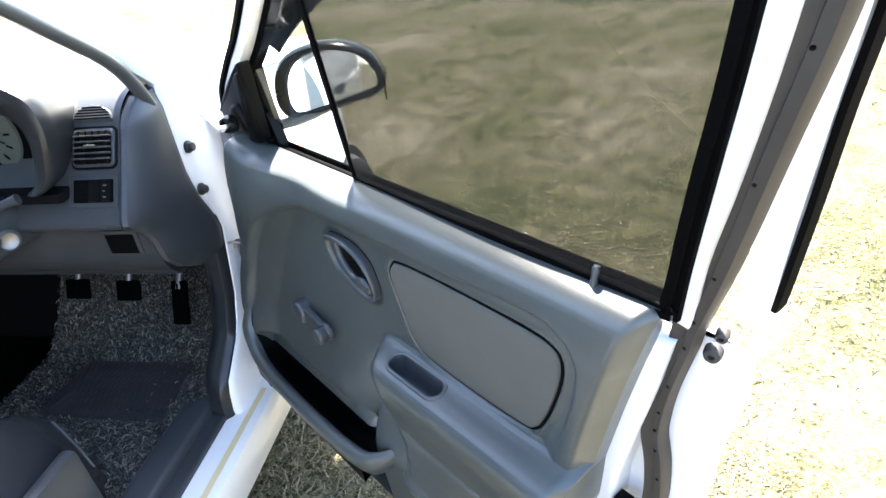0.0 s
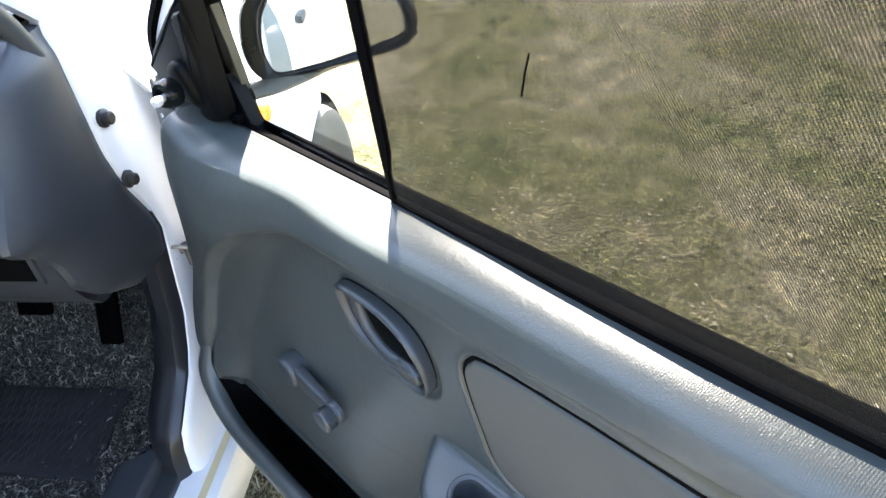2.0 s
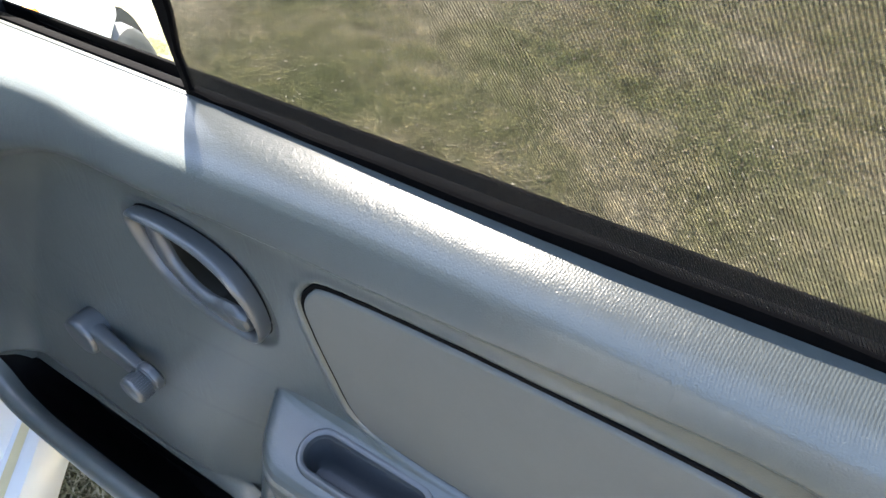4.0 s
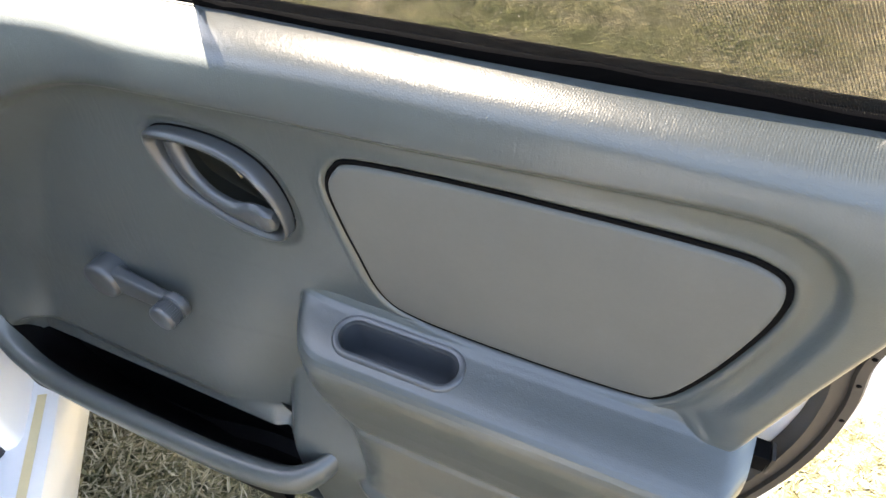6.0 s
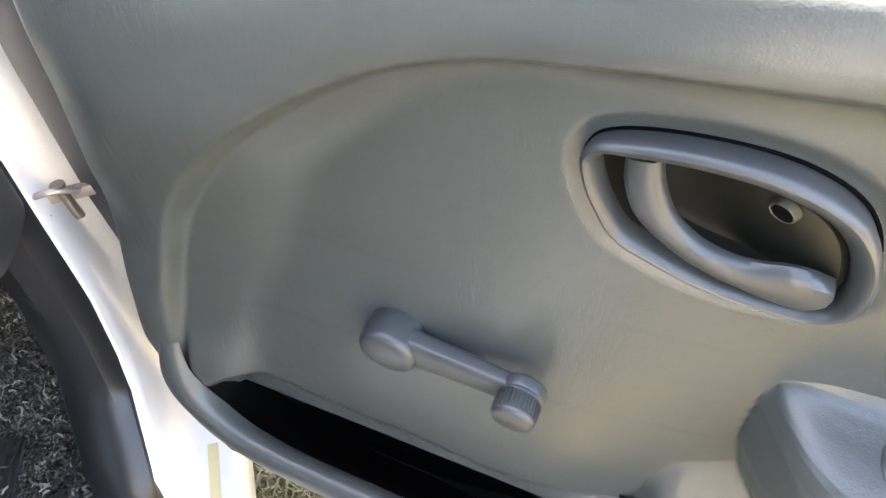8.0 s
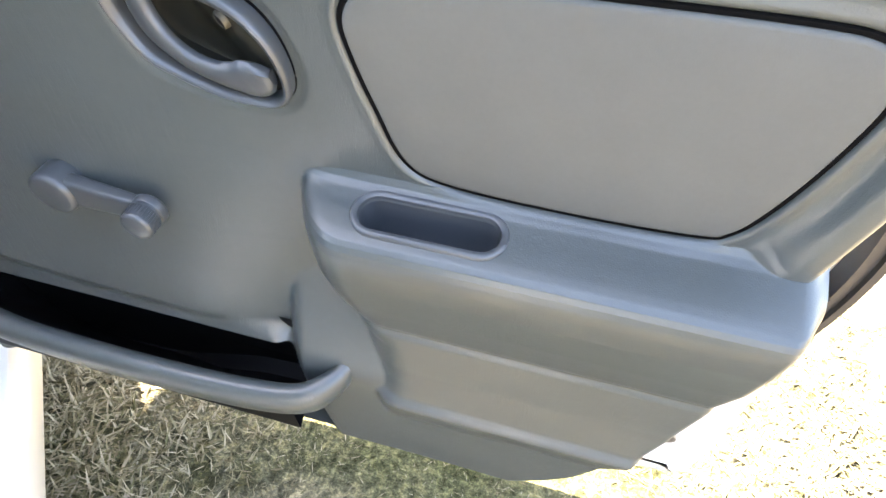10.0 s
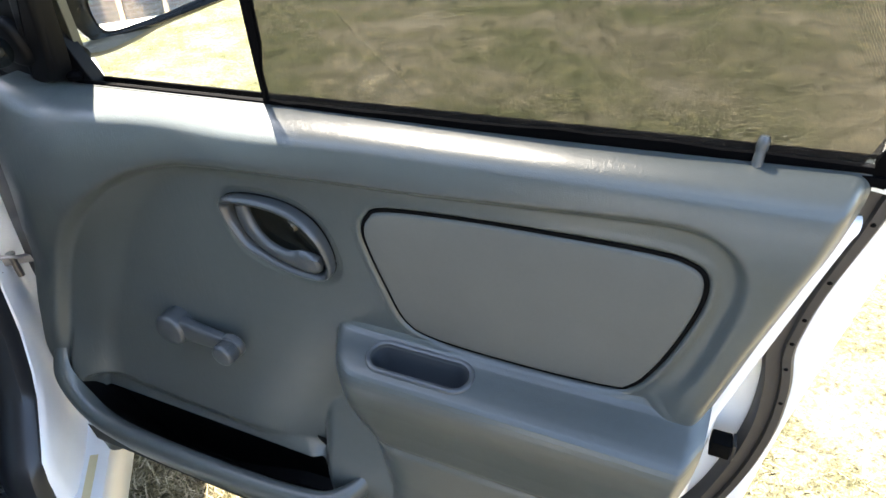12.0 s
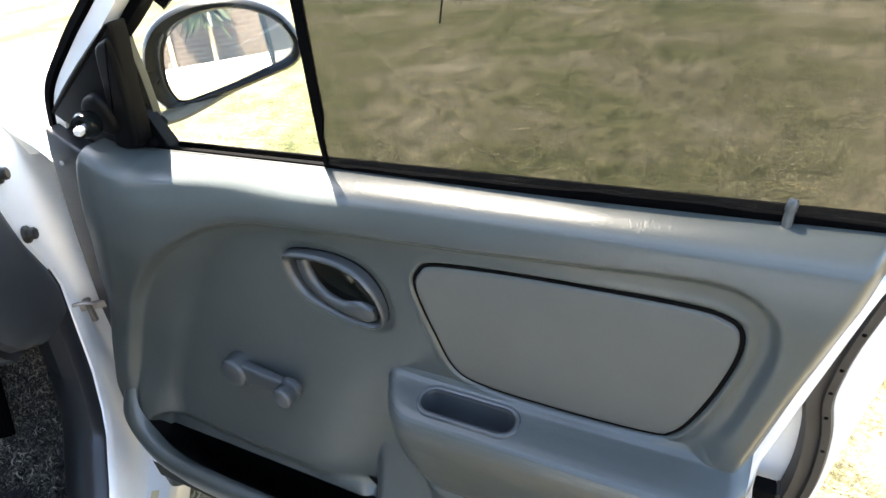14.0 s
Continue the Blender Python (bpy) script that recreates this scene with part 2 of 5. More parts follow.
def raw(name, verts, faces, mat, parent=None, label="", smooth=True):
    me = bpy.data.meshes.new(name)
    me.from_pydata([tuple(map(float, v)) for v in verts], [], faces)
    me.validate()
    me.materials.append(material(mat))
    if smooth:
        me.polygons.foreach_set("use_smooth", [True] * len(me.polygons))
        me.set_sharp_from_angle(angle=radians(50))
    ob = new(name, me)
    ob.parent = parent
    if label:
        ob["label"] = label
    return ob


def part(name, bm, mat, parent=None, label="", smooth=True):
    bmesh.ops.recalc_face_normals(bm, faces=bm.faces)
    me = bpy.data.meshes.new(name)
    bm.to_mesh(me)
    bm.free()
    me.materials.append(material(mat))
    if smooth:
        me.polygons.foreach_set("use_smooth", [True] * len(me.polygons))
        me.set_sharp_from_angle(angle=radians(40))
    ob = new(name, me)
    ob.parent = parent
    if label:
        ob["label"] = label
    return ob


def box(name, lo, hi, mat, parent=None, bevel=0.004, label="", m=None, segments=2):
    bm = bmesh.new()
    bmesh.ops.create_cube(bm, size=1)
    c, d = (Vector(lo) + Vector(hi)) / 2, Vector(hi) - Vector(lo)
    for v in bm.verts:
        v.co = Vector((v.co.x * d.x, v.co.y * d.y, v.co.z * d.z)) + c
    if bevel:
        bmesh.ops.bevel(bm, geom=bm.edges[:], offset=bevel, segments=segments, profile=0.6, affect="EDGES")
    if m is not None:
        bm.transform(m)
    return part(name, bm, mat, parent, label)


def spline(points, n=8, closed=False):
    """Catmull-Rom curve through points, n steps between two of them."""
    p = [np.array(q, float) for q in points]
    m = len(p)
    out = []
    for i in range(m if closed else m - 1):
        a, b, c, d = (p[(i + k) % m] if closed else p[min(max(i + k, 0), m - 1)] for k in (-1, 0, 1, 2))
        for s in range(n):
            t = s / n
            out.append(0.5 * (2 * b + (c - a) * t + (2 * a - 5 * b + 4 * c - d) * t * t + (3 * b - a - 3 * c + d) * t ** 3))
    if not closed:
        out.append(p[-1])
    return np.array(out)


def rings(name, loops, mat, parent=None, label="", cap=(True, True), closed=True, smooth=True):
    """A skin over loops of equally many points."""
    n = len(loops[0])
    verts = [v for loop in loops for v in loop]
    faces = []
    for i in range(len(loops) - 1):
        for j in range(n if closed else n - 1):
            k = (j + 1) % n
            faces.append((i * n + j, i * n + k, (i + 1) * n + k, (i + 1) * n + j))
    if closed and cap[0]:
        faces.append(tuple(range(n))[::-1])
    if closed and cap[1]:
        faces.append(tuple((len(loops) - 1) * n + j for j in range(n)))
    bm = bmesh.new()
    bv = [bm.verts.new(tuple(map(float, v))) for v in verts]
    for f in faces:
        try:
            bm.faces.new([bv[q] for q in f])
        except ValueError:
            pass
    return part(name, bm, mat, parent, label, smooth)


def tube(name, path, radius, mat, parent=None, label="", sides=10, closed=False, flat=1.0, up=(0, 0, 1)):
    """A round or flattened rod along a path; radius may be one number or one per point."""
    path = [Vector(p) for p in path]
    n = len(path)
    rad = [float(r) for r in radius] if hasattr(radius, "__len__") else [radius] * n
    loops = []
    for i, p in enumerate(path):
        a = path[(i - 1) % n] if closed or i else path[0]
        b = path[(i + 1) % n] if closed or i < n - 1 else path[-1]
        d = (b - a).normalized()
        s = d.cross(Vector(up))
        s = s.normalized() if s.length > 1e-4 else d.orthogonal().normalized()
        w = s.cross(d)
        loops.append([p + rad[i] * (math.cos(q) * s + flat * math.sin(q) * w) for q in (2 * math.pi * j / sides for j in range(sides))])
    if closed:
        loops.append(loops[0])
    ob = rings(name, loops, mat, parent, label, cap=(not closed, not closed))
    return ob


def offset(poly, d):
    """A closed 2D outline moved inwards by d (outline runs either way round)."""
    p = np.array(poly, float)
    a, b = np.roll(p, 1, 0), np.roll(p, -1, 0)
    t = b - a
    t /= np.linalg.norm(t, axis=1)[:, None] + 1e-9
    nrm = np.stack([-t[:, 1], t[:, 0]], 1)
    area = np.sum(p[:, 0] * np.roll(p[:, 1], -1) - np.roll(p[:, 0], -1) * p[:, 1])
    return p + nrm * d * (1 if area > 0 else -1)


def door_pt(p, d):
    """From the door's plane (along, up) and depth towards the cabin to the world."""
    return (p[0], -d, p[1])


def plate(name, outline, d0, d1, mat, parent=None, label="", bevel=0.003, dome=0.0, place=door_pt):
    """A plate with a rounded front edge between the depths d0 (back) and d1 (front)."""
    loops = [[place(p, d0) for p in outline]]
    for k in range(5):
        a = k / 4 * math.pi / 2
        q = offset(outline, bevel * (1 - math.cos(a)))
        loops.append([place(p, d1 - bevel + bevel * math.sin(a)) for p in q])
    if dome:
        c = np.mean(outline, 0)
        q = offset(outline, bevel)
        for f in (0.85, 0.65, 0.4, 0.15):
            loops.append([place(c + (p - c) * f, d1 + dome * (1 - f * f)) for p in q])
    return rings(name, loops, mat, parent, label)


def lathe(name, profile, mat, parent, centre, axis, label="", n=28):
    """A turned part: profile of (radius, along the axis)."""
    turn = Vector(axis).to_track_quat("Z", "Y").to_matrix()
    loops = []
    for r, h in profile:
        loops.append([Vector(centre) + turn @ Vector((r * math.cos(q), r * math.sin(q), h)) for q in (2 * math.pi * j / n for j in range(n))])
    return rings(name, loops, mat, parent, label)


def signed(px, pz, poly):
    """Signed distance from points to a closed outline, negative inside."""
    best = np.full(px.shape, 1e9)
    inside = np.zeros(px.shape, bool)
    for a, b in zip(poly, np.roll(poly, -1, 0)):
        ax, az = a
        ex, ez = b - a
        t = np.clip(((px - ax) * ex + (pz - az) * ez) / (ex * ex + ez * ez + 1e-12), 0, 1)
        best = np.minimum(best, np.hypot(px - ax - t * ex, pz - az - t * ez))
        cross = ((az > pz) != (b[1] > pz)) & (px < ex * (pz - az) / (ez + 1e-12) + ax)
        inside ^= cross
    return np.where(inside, -best, best)


def step(x, a, b):
    t = np.clip((x - a) / (b - a), 0, 1)
    return t * t * (3 - 2 * t)


# ---- the ground ----
def build_ground():
    n = 120
    grid = np.sign(np.linspace(-1, 1, n)) * (np.abs(np.linspace(-1, 1, n)) ** 3.2) * 300
    gx, gy = np.meshgrid(grid, grid)
    near = np.exp(-(gx ** 2 + gy ** 2) / 200)
    gz = 0.012 * (np.sin(gx * 3.1 + 1) * np.cos(gy * 2.7) + np.sin(gx * 1.3) * np.sin(gy * 1.9)) * near
    verts = np.stack([gx, gy, gz], -1).reshape(-1, 3)
    faces = [(i * n + j, i * n + j + 1, (i + 1) * n + j + 1, (i + 1) * n + j) for i in range(n - 1) for j in range(n - 1)]
    ob = raw("ground", verts, faces, GRASS)
    tagged(ob, "sunlit dry lawn of short patchy grass with bare earth", "lawn", kind="structure")


build_ground()


# ---- the open door ----
CAR = pose(0, 0, 0, 0, 0, 40)
car = empty("car", CAR, label="small white hatchback parked on the lawn with its driver door open", category="car")
door = empty("car_door", None)
door.parent = car
door.matrix_parent_inverse = CAR.inverted()
door["label"] = "open white car door with grey vinyl inner trim"


def lean(z):
    """Depth (world y) of the inward-leaning window plane at a height."""
    return 0.04 - 0.2 * (z - 0.897)


INSERT = spline([(0.165, 0.803), (0.172, 0.820), (0.190, 0.831), (0.262, 0.8375), (0.345, 0.840), (0.418, 0.8405), (0.446, 0.837), (0.461, 0.826), (0.463, 0.800), (0.452, 0.756), (0.437, 0.717), (0.423, 0.695), (0.404, 0.687), (0.325, 0.684), (0.235, 0.688), (0.201, 0.703), (0.182, 0.745), (0.170, 0.779)], 8, True)
BEZEL = spline([(0.0020, 0.8045), (0.008, 0.8120), (0.023, 0.8170), (0.047, 0.8195), (0.073, 0.8185), (0.094, 0.8130), (0.111, 0.8025), (0.1225, 0.7855), (0.1285, 0.764), (0.1268, 0.7465), (0.1160, 0.7362), (0.098, 0.7337), (0.071, 0.7355), (0.041, 0.7448), (0.0205, 0.7555), (0.0065, 0.778), (0.0008, 0.796)], 8, True)
RIM_WIDTH = spline([(w, 0) for w in (0.0085, 0.0105, 0.0130, 0.0140, 0.0148, 0.0150, 0.0140, 0.0115, 0.0096, 0.0082, 0.0070, 0.0064, 0.0062, 0.0062, 0.0066, 0.0072, 0.0078)], 8, True)[:, 0]
MOUTH = np.array([offset(BEZEL, w)[i] for i, w in enumerate(RIM_WIDTH)])
RECESS = spline([(-0.314, 0.15), (-0.322, 0.42), (-0.317, 0.50), (-0.306, 0.56), (-0.286, 0.628), (-0.256, 0.692), (-0.220, 0.743), (-0.174, 0.788), (-0.126, 0.8185), (-0.068, 0.8395), (0.015, 0.8515), (0.110, 0.8560), (0.210, 0.859), (0.320, 0.8645), (0.425, 0.8685), (0.462, 0.863), (0.482, 0.848), (0.489, 0.824), (0.486, 0.790), (0.474, 0.735), (0.459, 0.690), (0.445, 0.62), (0.43, 0.15)], 8, True)
POUCH = spline([(-0.286, 0.20), (-0.291, 0.40), (-0.290, 0.472), (-0.282, 0.496), (-0.266, 0.505), (-0.235, 0.500), (-0.15, 0.491), (-0.05, 0.488), (0.045, 0.486), (0.080, 0.474), (0.097, 0.445), (0.101, 0.20)], 6, True)
CUP = (0.2265, 0.0262, 0.0380, 0.0142)  # centre along, depth, half length, radius


def smax(a, b, k):
    """The larger of two depths, with a fillet of size k between them."""
    return 0.5 * (a + b + np.sqrt((a - b) ** 2 + k * k)) - 0.5 * k * np.exp(-np.abs(a - b) / k)


def build_trim():
    z = np.unique(np.round(np.concatenate([np.linspace(0.318, 0.656, 120), np.linspace(0.656, 0.688, 64), np.linspace(0.688, 0.850, 84), np.linspace(0.850, 0.886, 24), np.linspace(0.886, 0.8978, 44)]), 6))
    n = 420
    zz = np.repeat(z[:, None], n, 1)
    left = np.interp(z, [0.318, 0.36, 0.42, 0.50, 0.545, 0.60, 0.65, 0.72, 0.82, 0.897], [-0.310, -0.335, -0.352, -0.354, -0.350, -0.338, -0.329, -0.318, -0.292, -0.266])
    right = np.interp(z, [0.318, 0.332, 0.345, 0.37, 0.42, 0.49, 0.54, 0.594, 0.63, 0.665, 0.70, 0.76, 0.833, 0.897], [0.336, 0.356, 0.372, 0.396, 0.423, 0.452, 0.468, 0.482, 0.486, 0.489, 0.497, 0.511, 0.530, 0.550])
    u = np.linspace(0, 1, n)
    xx = left[:, None] + (right - left)[:, None] * u[None]
    # border band: a crisp step round the recess, with a long ramp inside it at the front
    d = signed(xx, zz, RECESS)
    front = step(-xx, 0.02, 0.21)
    band = 0.0115 + 0.007 * step(-xx, -0.20, 0.0) + 0.024 * front + 0.018 * step(-zz, -0.69, -0.53) * step(-xx, 0.20, 0.30)
    wide = 0.020 + 0.050 * front + 0.015 * front * step(-zz, -0.80, -0.66)
    lip = (0.0085 + 0.0045 * front) * (1 - step(xx, 0.36, 0.42) * step(-zz, -0.755, -0.695))
    depth = lip * step(d, -0.0085 - 0.0045 * front, 0.0005) + (band - lip) * step(d, -wide, 0.010)
    # upper roll, an arc from the band back to the window slot
    depth = depth - 0.012 * step(zz, 0.785, 0.885) * step(-xx, -0.08, 0.12)
    arc_z, arc_d = [0.8385], [0.0]
    for low, high, t0, t1 in ((0.8385, 0.857, 0, 3), (0.857, 0.881, 3, 9), (0.881, 0.8978, 9, 80)):
        tilt = np.linspace(radians(t0), radians(t1), 24)[1:]
        size = (high - low) / (math.sin(radians(t1)) - math.sin(radians(t0)))
        start = arc_d[-1]
        arc_z += list(low + size * (np.sin(tilt) - math.sin(radians(t0))))
        arc_d += list(start + size * (math.cos(radians(t0)) - np.cos(tilt)))
    roll = np.interp(zz, arc_z, arc_d)
    depth = depth - (depth + 0.038 - 0.044 * step(-xx, 0.19, 0.25)) * roll / arc_d[-1]
    # the panel leans out a little towards the pocket
    depth = depth + 0.036 * np.clip((0.81 - zz) / 0.32, 0, 1) ** 1.3 * step(-xx, -0.17, 0.02) * step(-d, 0.0, 0.06)
    # and fills out to the lip in its front corner
    depth = depth + 0.020 * step(-zz, -0.60, -0.495) * step(-xx, 0.235, 0.295) * step(-d, -0.002, 0.020)
    # flank between the pocket's end and the lower section
    depth = np.where(zz < 0.60, smax(depth, 0.048 * step(xx, 0.062, 0.104) * step(-zz, -0.595, -0.450), 0.004), depth)
    # armrest and lower rear section
    arm_left = np.interp(zz, [0.318, 0.34, 0.415, 0.479, 0.53, 0.58, 0.613, 0.655, 0.682], [0.088, 0.101, 0.136, 0.151, 0.146, 0.126, 0.117, 0.1155, 0.121])
    face = np.interp(zz, [0.318, 0.325, 0.336, 0.36, 0.425, 0.4430, 0.4490, 0.4530, 0.458, 0.50, 0.5485, 0.553, 0.558, 0.59, 0.625, 0.645, 0.655, 0.661, 0.6650, 0.6680, 0.6705, 0.6730, 0.6755, 0.678, 0.681, 0.686], [0.0, 0.017, 0.028, 0.036, 0.0530, 0.0595, 0.0610, 0.0590, 0.0545, 0.0490, 0.0455, 0.0425, 0.0445, 0.0515, 0.0575, 0.0592, 0.0590, 0.0575, 0.0550, 0.0510, 0.0435, 0.0330, 0.0205, 0.0105, 0.0040, 0.0])
    nose = np.clip((xx - arm_left) / (0.056 + 0.010 * step(-zz, -0.60, -0.50)), 0, 1)
    arm = face * (1 - (1 - nose) ** 2.3)
    depth = np.where(zz <= 0.690, smax(depth, arm, 0.0022), depth)
    # mouth of the map pocket runs back behind the panel
    w = step(-signed(xx, zz, POUCH), -0.004, 0.016)
    depth = depth * (1 - w) + (0.031 + 0.20 * np.clip(0.49 - zz, 0, 0.05)) * w
    # shallow seat round the handle, insert groove
    db = signed(xx, zz, BEZEL)
    depth -= 0.0030 * step(-db, -0.010, -0.001)
    di = signed(xx, zz, INSERT)
    depth += 0.0012 * np.exp(-((di - 0.005) / 0.0035) ** 2)
    depth -= 0.006 * step(-di, -0.003, 0.002)
    # rolled outer edges
    depth -= (0.003 + 0.027 * step(-zz, -0.72, -0.58)) * (1 - step(xx - left[:, None], -0.004, 0.008 + 0.012 * step(-zz, -0.72, -0.58))) ** 1.5 + 0.034 * (1 - step(right[:, None] - xx, -0.004, 0.020)) ** 1.4
    depth -= 0.020 * step(zz, 0.60, 0.70) * (1 - step(xx - left[:, None], -0.02, 0.090)) ** 2 * (1 - 0.8 * step(zz, 0.78, 0.88))
    # a little unevenness of the moulding
    depth += 0.0005 * np.sin(xx * 23 + zz * 9) * np.cos(zz * 31)
    rows = len(z)
    zz = zz + (0.022 * (np.maximum(xx, -0.20) - 0.05) + 0.016 * step(-xx, 0.20, 0.28)) * step(zz, 0.84, 0.897)
    verts = np.stack([xx, -depth, zz], -1).reshape(-1, 3)
    cx, cz = (xx[:-1, :-1] + xx[1:, 1:]) / 2, (zz[:-1, :-1] + zz[1:, 1:]) / 2
    cd = (depth[:-1, :-1] + depth[1:, 1:]) / 2
    hole = signed(cx, cz, BEZEL) < -0.0008
    hole |= (signed(cx, cz, POUCH) < -0.007) & (cz < 0.467)
    on_ledge = (cz > 0.660) & (cz < 0.684)
    q = np.clip(np.abs(cx - CUP[0]) - CUP[2], 0, None)
    hole |= on_ledge & (np.hypot(q, cd - CUP[1]) < CUP[3] + 0.002)
    faces = [(i * n + j, i * n + j + 1, (i + 1) * n + j + 1, (i + 1) * n + j) for i in range(rows - 1) for j in range(n - 1) if not hole[i, j]]
    # return of the rim to the steel behind
    base = len(verts)
    rim = [i * n for i in range(rows)] + [(rows - 1) * n + j for j in range(n)] + [i * n + n - 1 for i in range(rows - 1, -1, -1)] + [j for j in range(n - 1, -1, -1)]
    back = [(verts[k][0], 0.046, verts[k][2]) for k in rim]
    faces += [(rim[k], base + k, base + (k + 1) % len(rim), rim[(k + 1) % len(rim)]) for k in range(len(rim))]
    return raw("trim_panel", np.concatenate([verts, np.array(back)]), faces, TRIM, door, "grey grained vinyl door trim with moulded armrest")


build_trim()

# cloth insert in its groove
plate("insert_panel", offset(INSERT, 0.0026), -0.006, 0.0022, FABRIC, door, "flat grey cloth insert with dark groove", bevel=0.0035, dome=0.0016)
tube("insert_groove", [(p[0], 0.0022, p[1]) for p in offset(INSERT, 0.0010)], 0.0024, HOLE, door, "dark groove round the insert", 6, True, up=(0, 1, 0))


# map pocket under the crank: the border's bead swings round into a thick rolled lip
def build_pocket():
    # along, depth, height, then which way the crest faces and which way the hollow lies
    stations = [
        (-0.312, 0.0460, 0.640, (0.0, -1.0, 0.0), (1.0, 0.0, 0.0)),
        (-0.316, 0.0590, 0.580, (0.0, -1.0, 0.0), (1.0, 0.0, 0.05)),
        (-0.313, 0.0720, 0.532, (0.0, -1.0, 0.12), (0.97, 0.1, 0.2)),
        (-0.296, 0.0830, 0.500, (0.1, -0.85, 0.5), (0.75, 0.5, 0.3)),
        (-0.262, 0.0870, 0.476, (0.1, -0.55, 0.85), (0.35, 0.9, 0.15)),
        (-0.215, 0.0890, 0.464, (0.0, -0.40, 0.92), (0.08, 1.0, 0.0)),
        (-0.140, 0.0890, 0.460, (0.0, -0.35, 0.94), (0.0, 1.0, 0.0)),
        (-0.040, 0.0890, 0.460, (0.0, -0.35, 0.94), (0.0, 1.0, 0.0)),
        (0.050, 0.0860, 0.461, (0.0, -0.35, 0.94), (-0.08, 1.0, 0.0)),
        (0.106, 0.0790, 0.463, (0.1, -0.35, 0.93), (-0.45, 0.9, 0.0)),
        (0.132, 0.0640, 0.468, (0.20, -0.35, 0.90), (-0.80, 0.6, 0.0)),
        (0.147, 0.0440, 0.474, (0.25, -0.45, 0.85), (-1.0, 0.2, 0.0)),
        (0.155, 0.0160, 0.482, (0.25, -0.55, 0.80), (-1.0, 0.1, 0.0)),
    ]
    rows = spline([(*r[:3], *r[3], *r[4]) for r in stations], 8)
    # down the inside, over the crest, down the outside and away under it
    inside = [(0.060, -0.205), (0.030, -0.150), (0.0135, -0.108), (0.0115, -0.050), (0.0100, -0.018), (0.0075, -0.0060), (0.0030, -0.0010)]
    outside = [(-0.0025, 0.0), (-0.0080, -0.0030), (-0.0130, -0.0105), (-0.0165, -0.022), (-0.0180, -0.042), (-0.0160, -0.068), (-0.0095, -0.092), (0.003, -0.112), (0.0135, -0.120)]
    loops = []
    rows = rows[4:]
    for k, r in enumerate(rows):
        p, up, side = Vector((r[0], -r[1], r[2])), Vector(r[3:6]).normalized(), Vector(r[6:9])
        side = (side - up * side.dot(up)).normalized()
        f = (k + 4) / (len(rows) + 3)
        p.y += 0.026 * (1 - float(step(f, 0.02, 0.22)))
        deep = float(np.interp(f, [0, 0.12, 0.30, 0.42, 0.62, 0.80, 1.0], [0.10, 0.30, 0.95, 1.0, 0.86, 0.66, 0.40]))
        thick = float(np.interp(f, [0, 0.12, 0.22, 0.34, 0.45, 0.8, 1.0], [0.6, 1.1, 1.45, 1.15, 1.0, 1.0, 0.6]))
        slim = float(np.interp(f, [0, 0.10, 0.20], [0.15, 0.45, 1.0]))
        under = float(np.interp(f, [0, 0.15, 0.35, 0.78, 0.88, 1.0], [0.1, 0.2, 1.0, 1.0, 0.6, 0.0]))
        loops.append([p + side * (a * thick * (slim if a < 0 else 1) if a < 0.014 else 0.0135 * thick + (a - 0.0135) * under) + up * deep * (b if b > -0.113 else -0.112 + (b + 0.112) * under) for a, b in inside + outside])
    # the inner face is coloured black to paint in the pocket's shade
    rings("pocket_shade_wall", [ring[:5] for ring in loops[18:]], BLACK, door, "inner face of the pocket, coloured black for its shade", closed=False)
    return rings("map_pocket", [ring[4:] for ring in loops], TRIM, door, "deep moulded map pocket with rounded lip", closed=False)


build_pocket()
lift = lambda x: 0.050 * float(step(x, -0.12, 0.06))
# added black sheet in the hollow, standing in for its deep shade
rings("pocket_shade_liner", [[(x, -0.020 + 0.006 * k, z) for k, z in ((0, 0.490), (0.2, 0.450), (0.6, 0.410), (1.0, 0.370 + lift(x)), (0.6, 0.345 + lift(x)))] + [(x, -0.030, 0.335 + lift(x)), (x, -0.046, 0.345 + lift(x)), (x, -0.060, 0.375 + 0.7 * lift(x)), (x, -0.084, 0.395), (x, -0.086, 0.430)] for x in np.linspace(-0.286, 0.104, 12)], BLACK, door, "black sheet in place of the deep shade inside the map pocket", closed=False)


# pull cup sunk in the armrest
def stadium(grow, n=14):
    cx, cy, hl, r = CUP
    pts = []
    for k in range(n + 1):
        a = -math.pi / 2 + math.pi * k / n
        pts.append((cx + hl + (r + grow) * math.cos(a), cy + (r + grow) * math.sin(a)))
    for k in range(n + 1):
        a = math.pi / 2 + math.pi * k / n
        pts.append((cx - hl + (r + grow) * math.cos(a), cy + (r + grow) * math.sin(a)))
    return pts


def ledge_z(d):
    return 0.6784 - 0.0070 * d / 0.040


rim_prof = [(0.0055, -0.004), (0.0055, 0.0012), (0.0042, 0.0026), (0.0020, 0.0028), (0.0, 0.0018), (-0.001, -0.002)]
cup_loops = [[(x, -y, ledge_z(y) + h) for x, y in stadium(g)] for g, h in rim_prof]
rings("pull_cup", cup_loops, PLASTIC, door, "smooth grey plastic pull cup rim", cap=(False, False))
bowl = [[(x, -y, ledge_z(y) + h) for x, y in stadium(g)] for g, h in ((-0.0005, 0.001), (-0.001, -0.016), (-0.002, -0.030), (-0.0045, -0.036), (-0.009, -0.038))]
rings("cup_bowl", bowl, DASH, door, cap=(False, True))


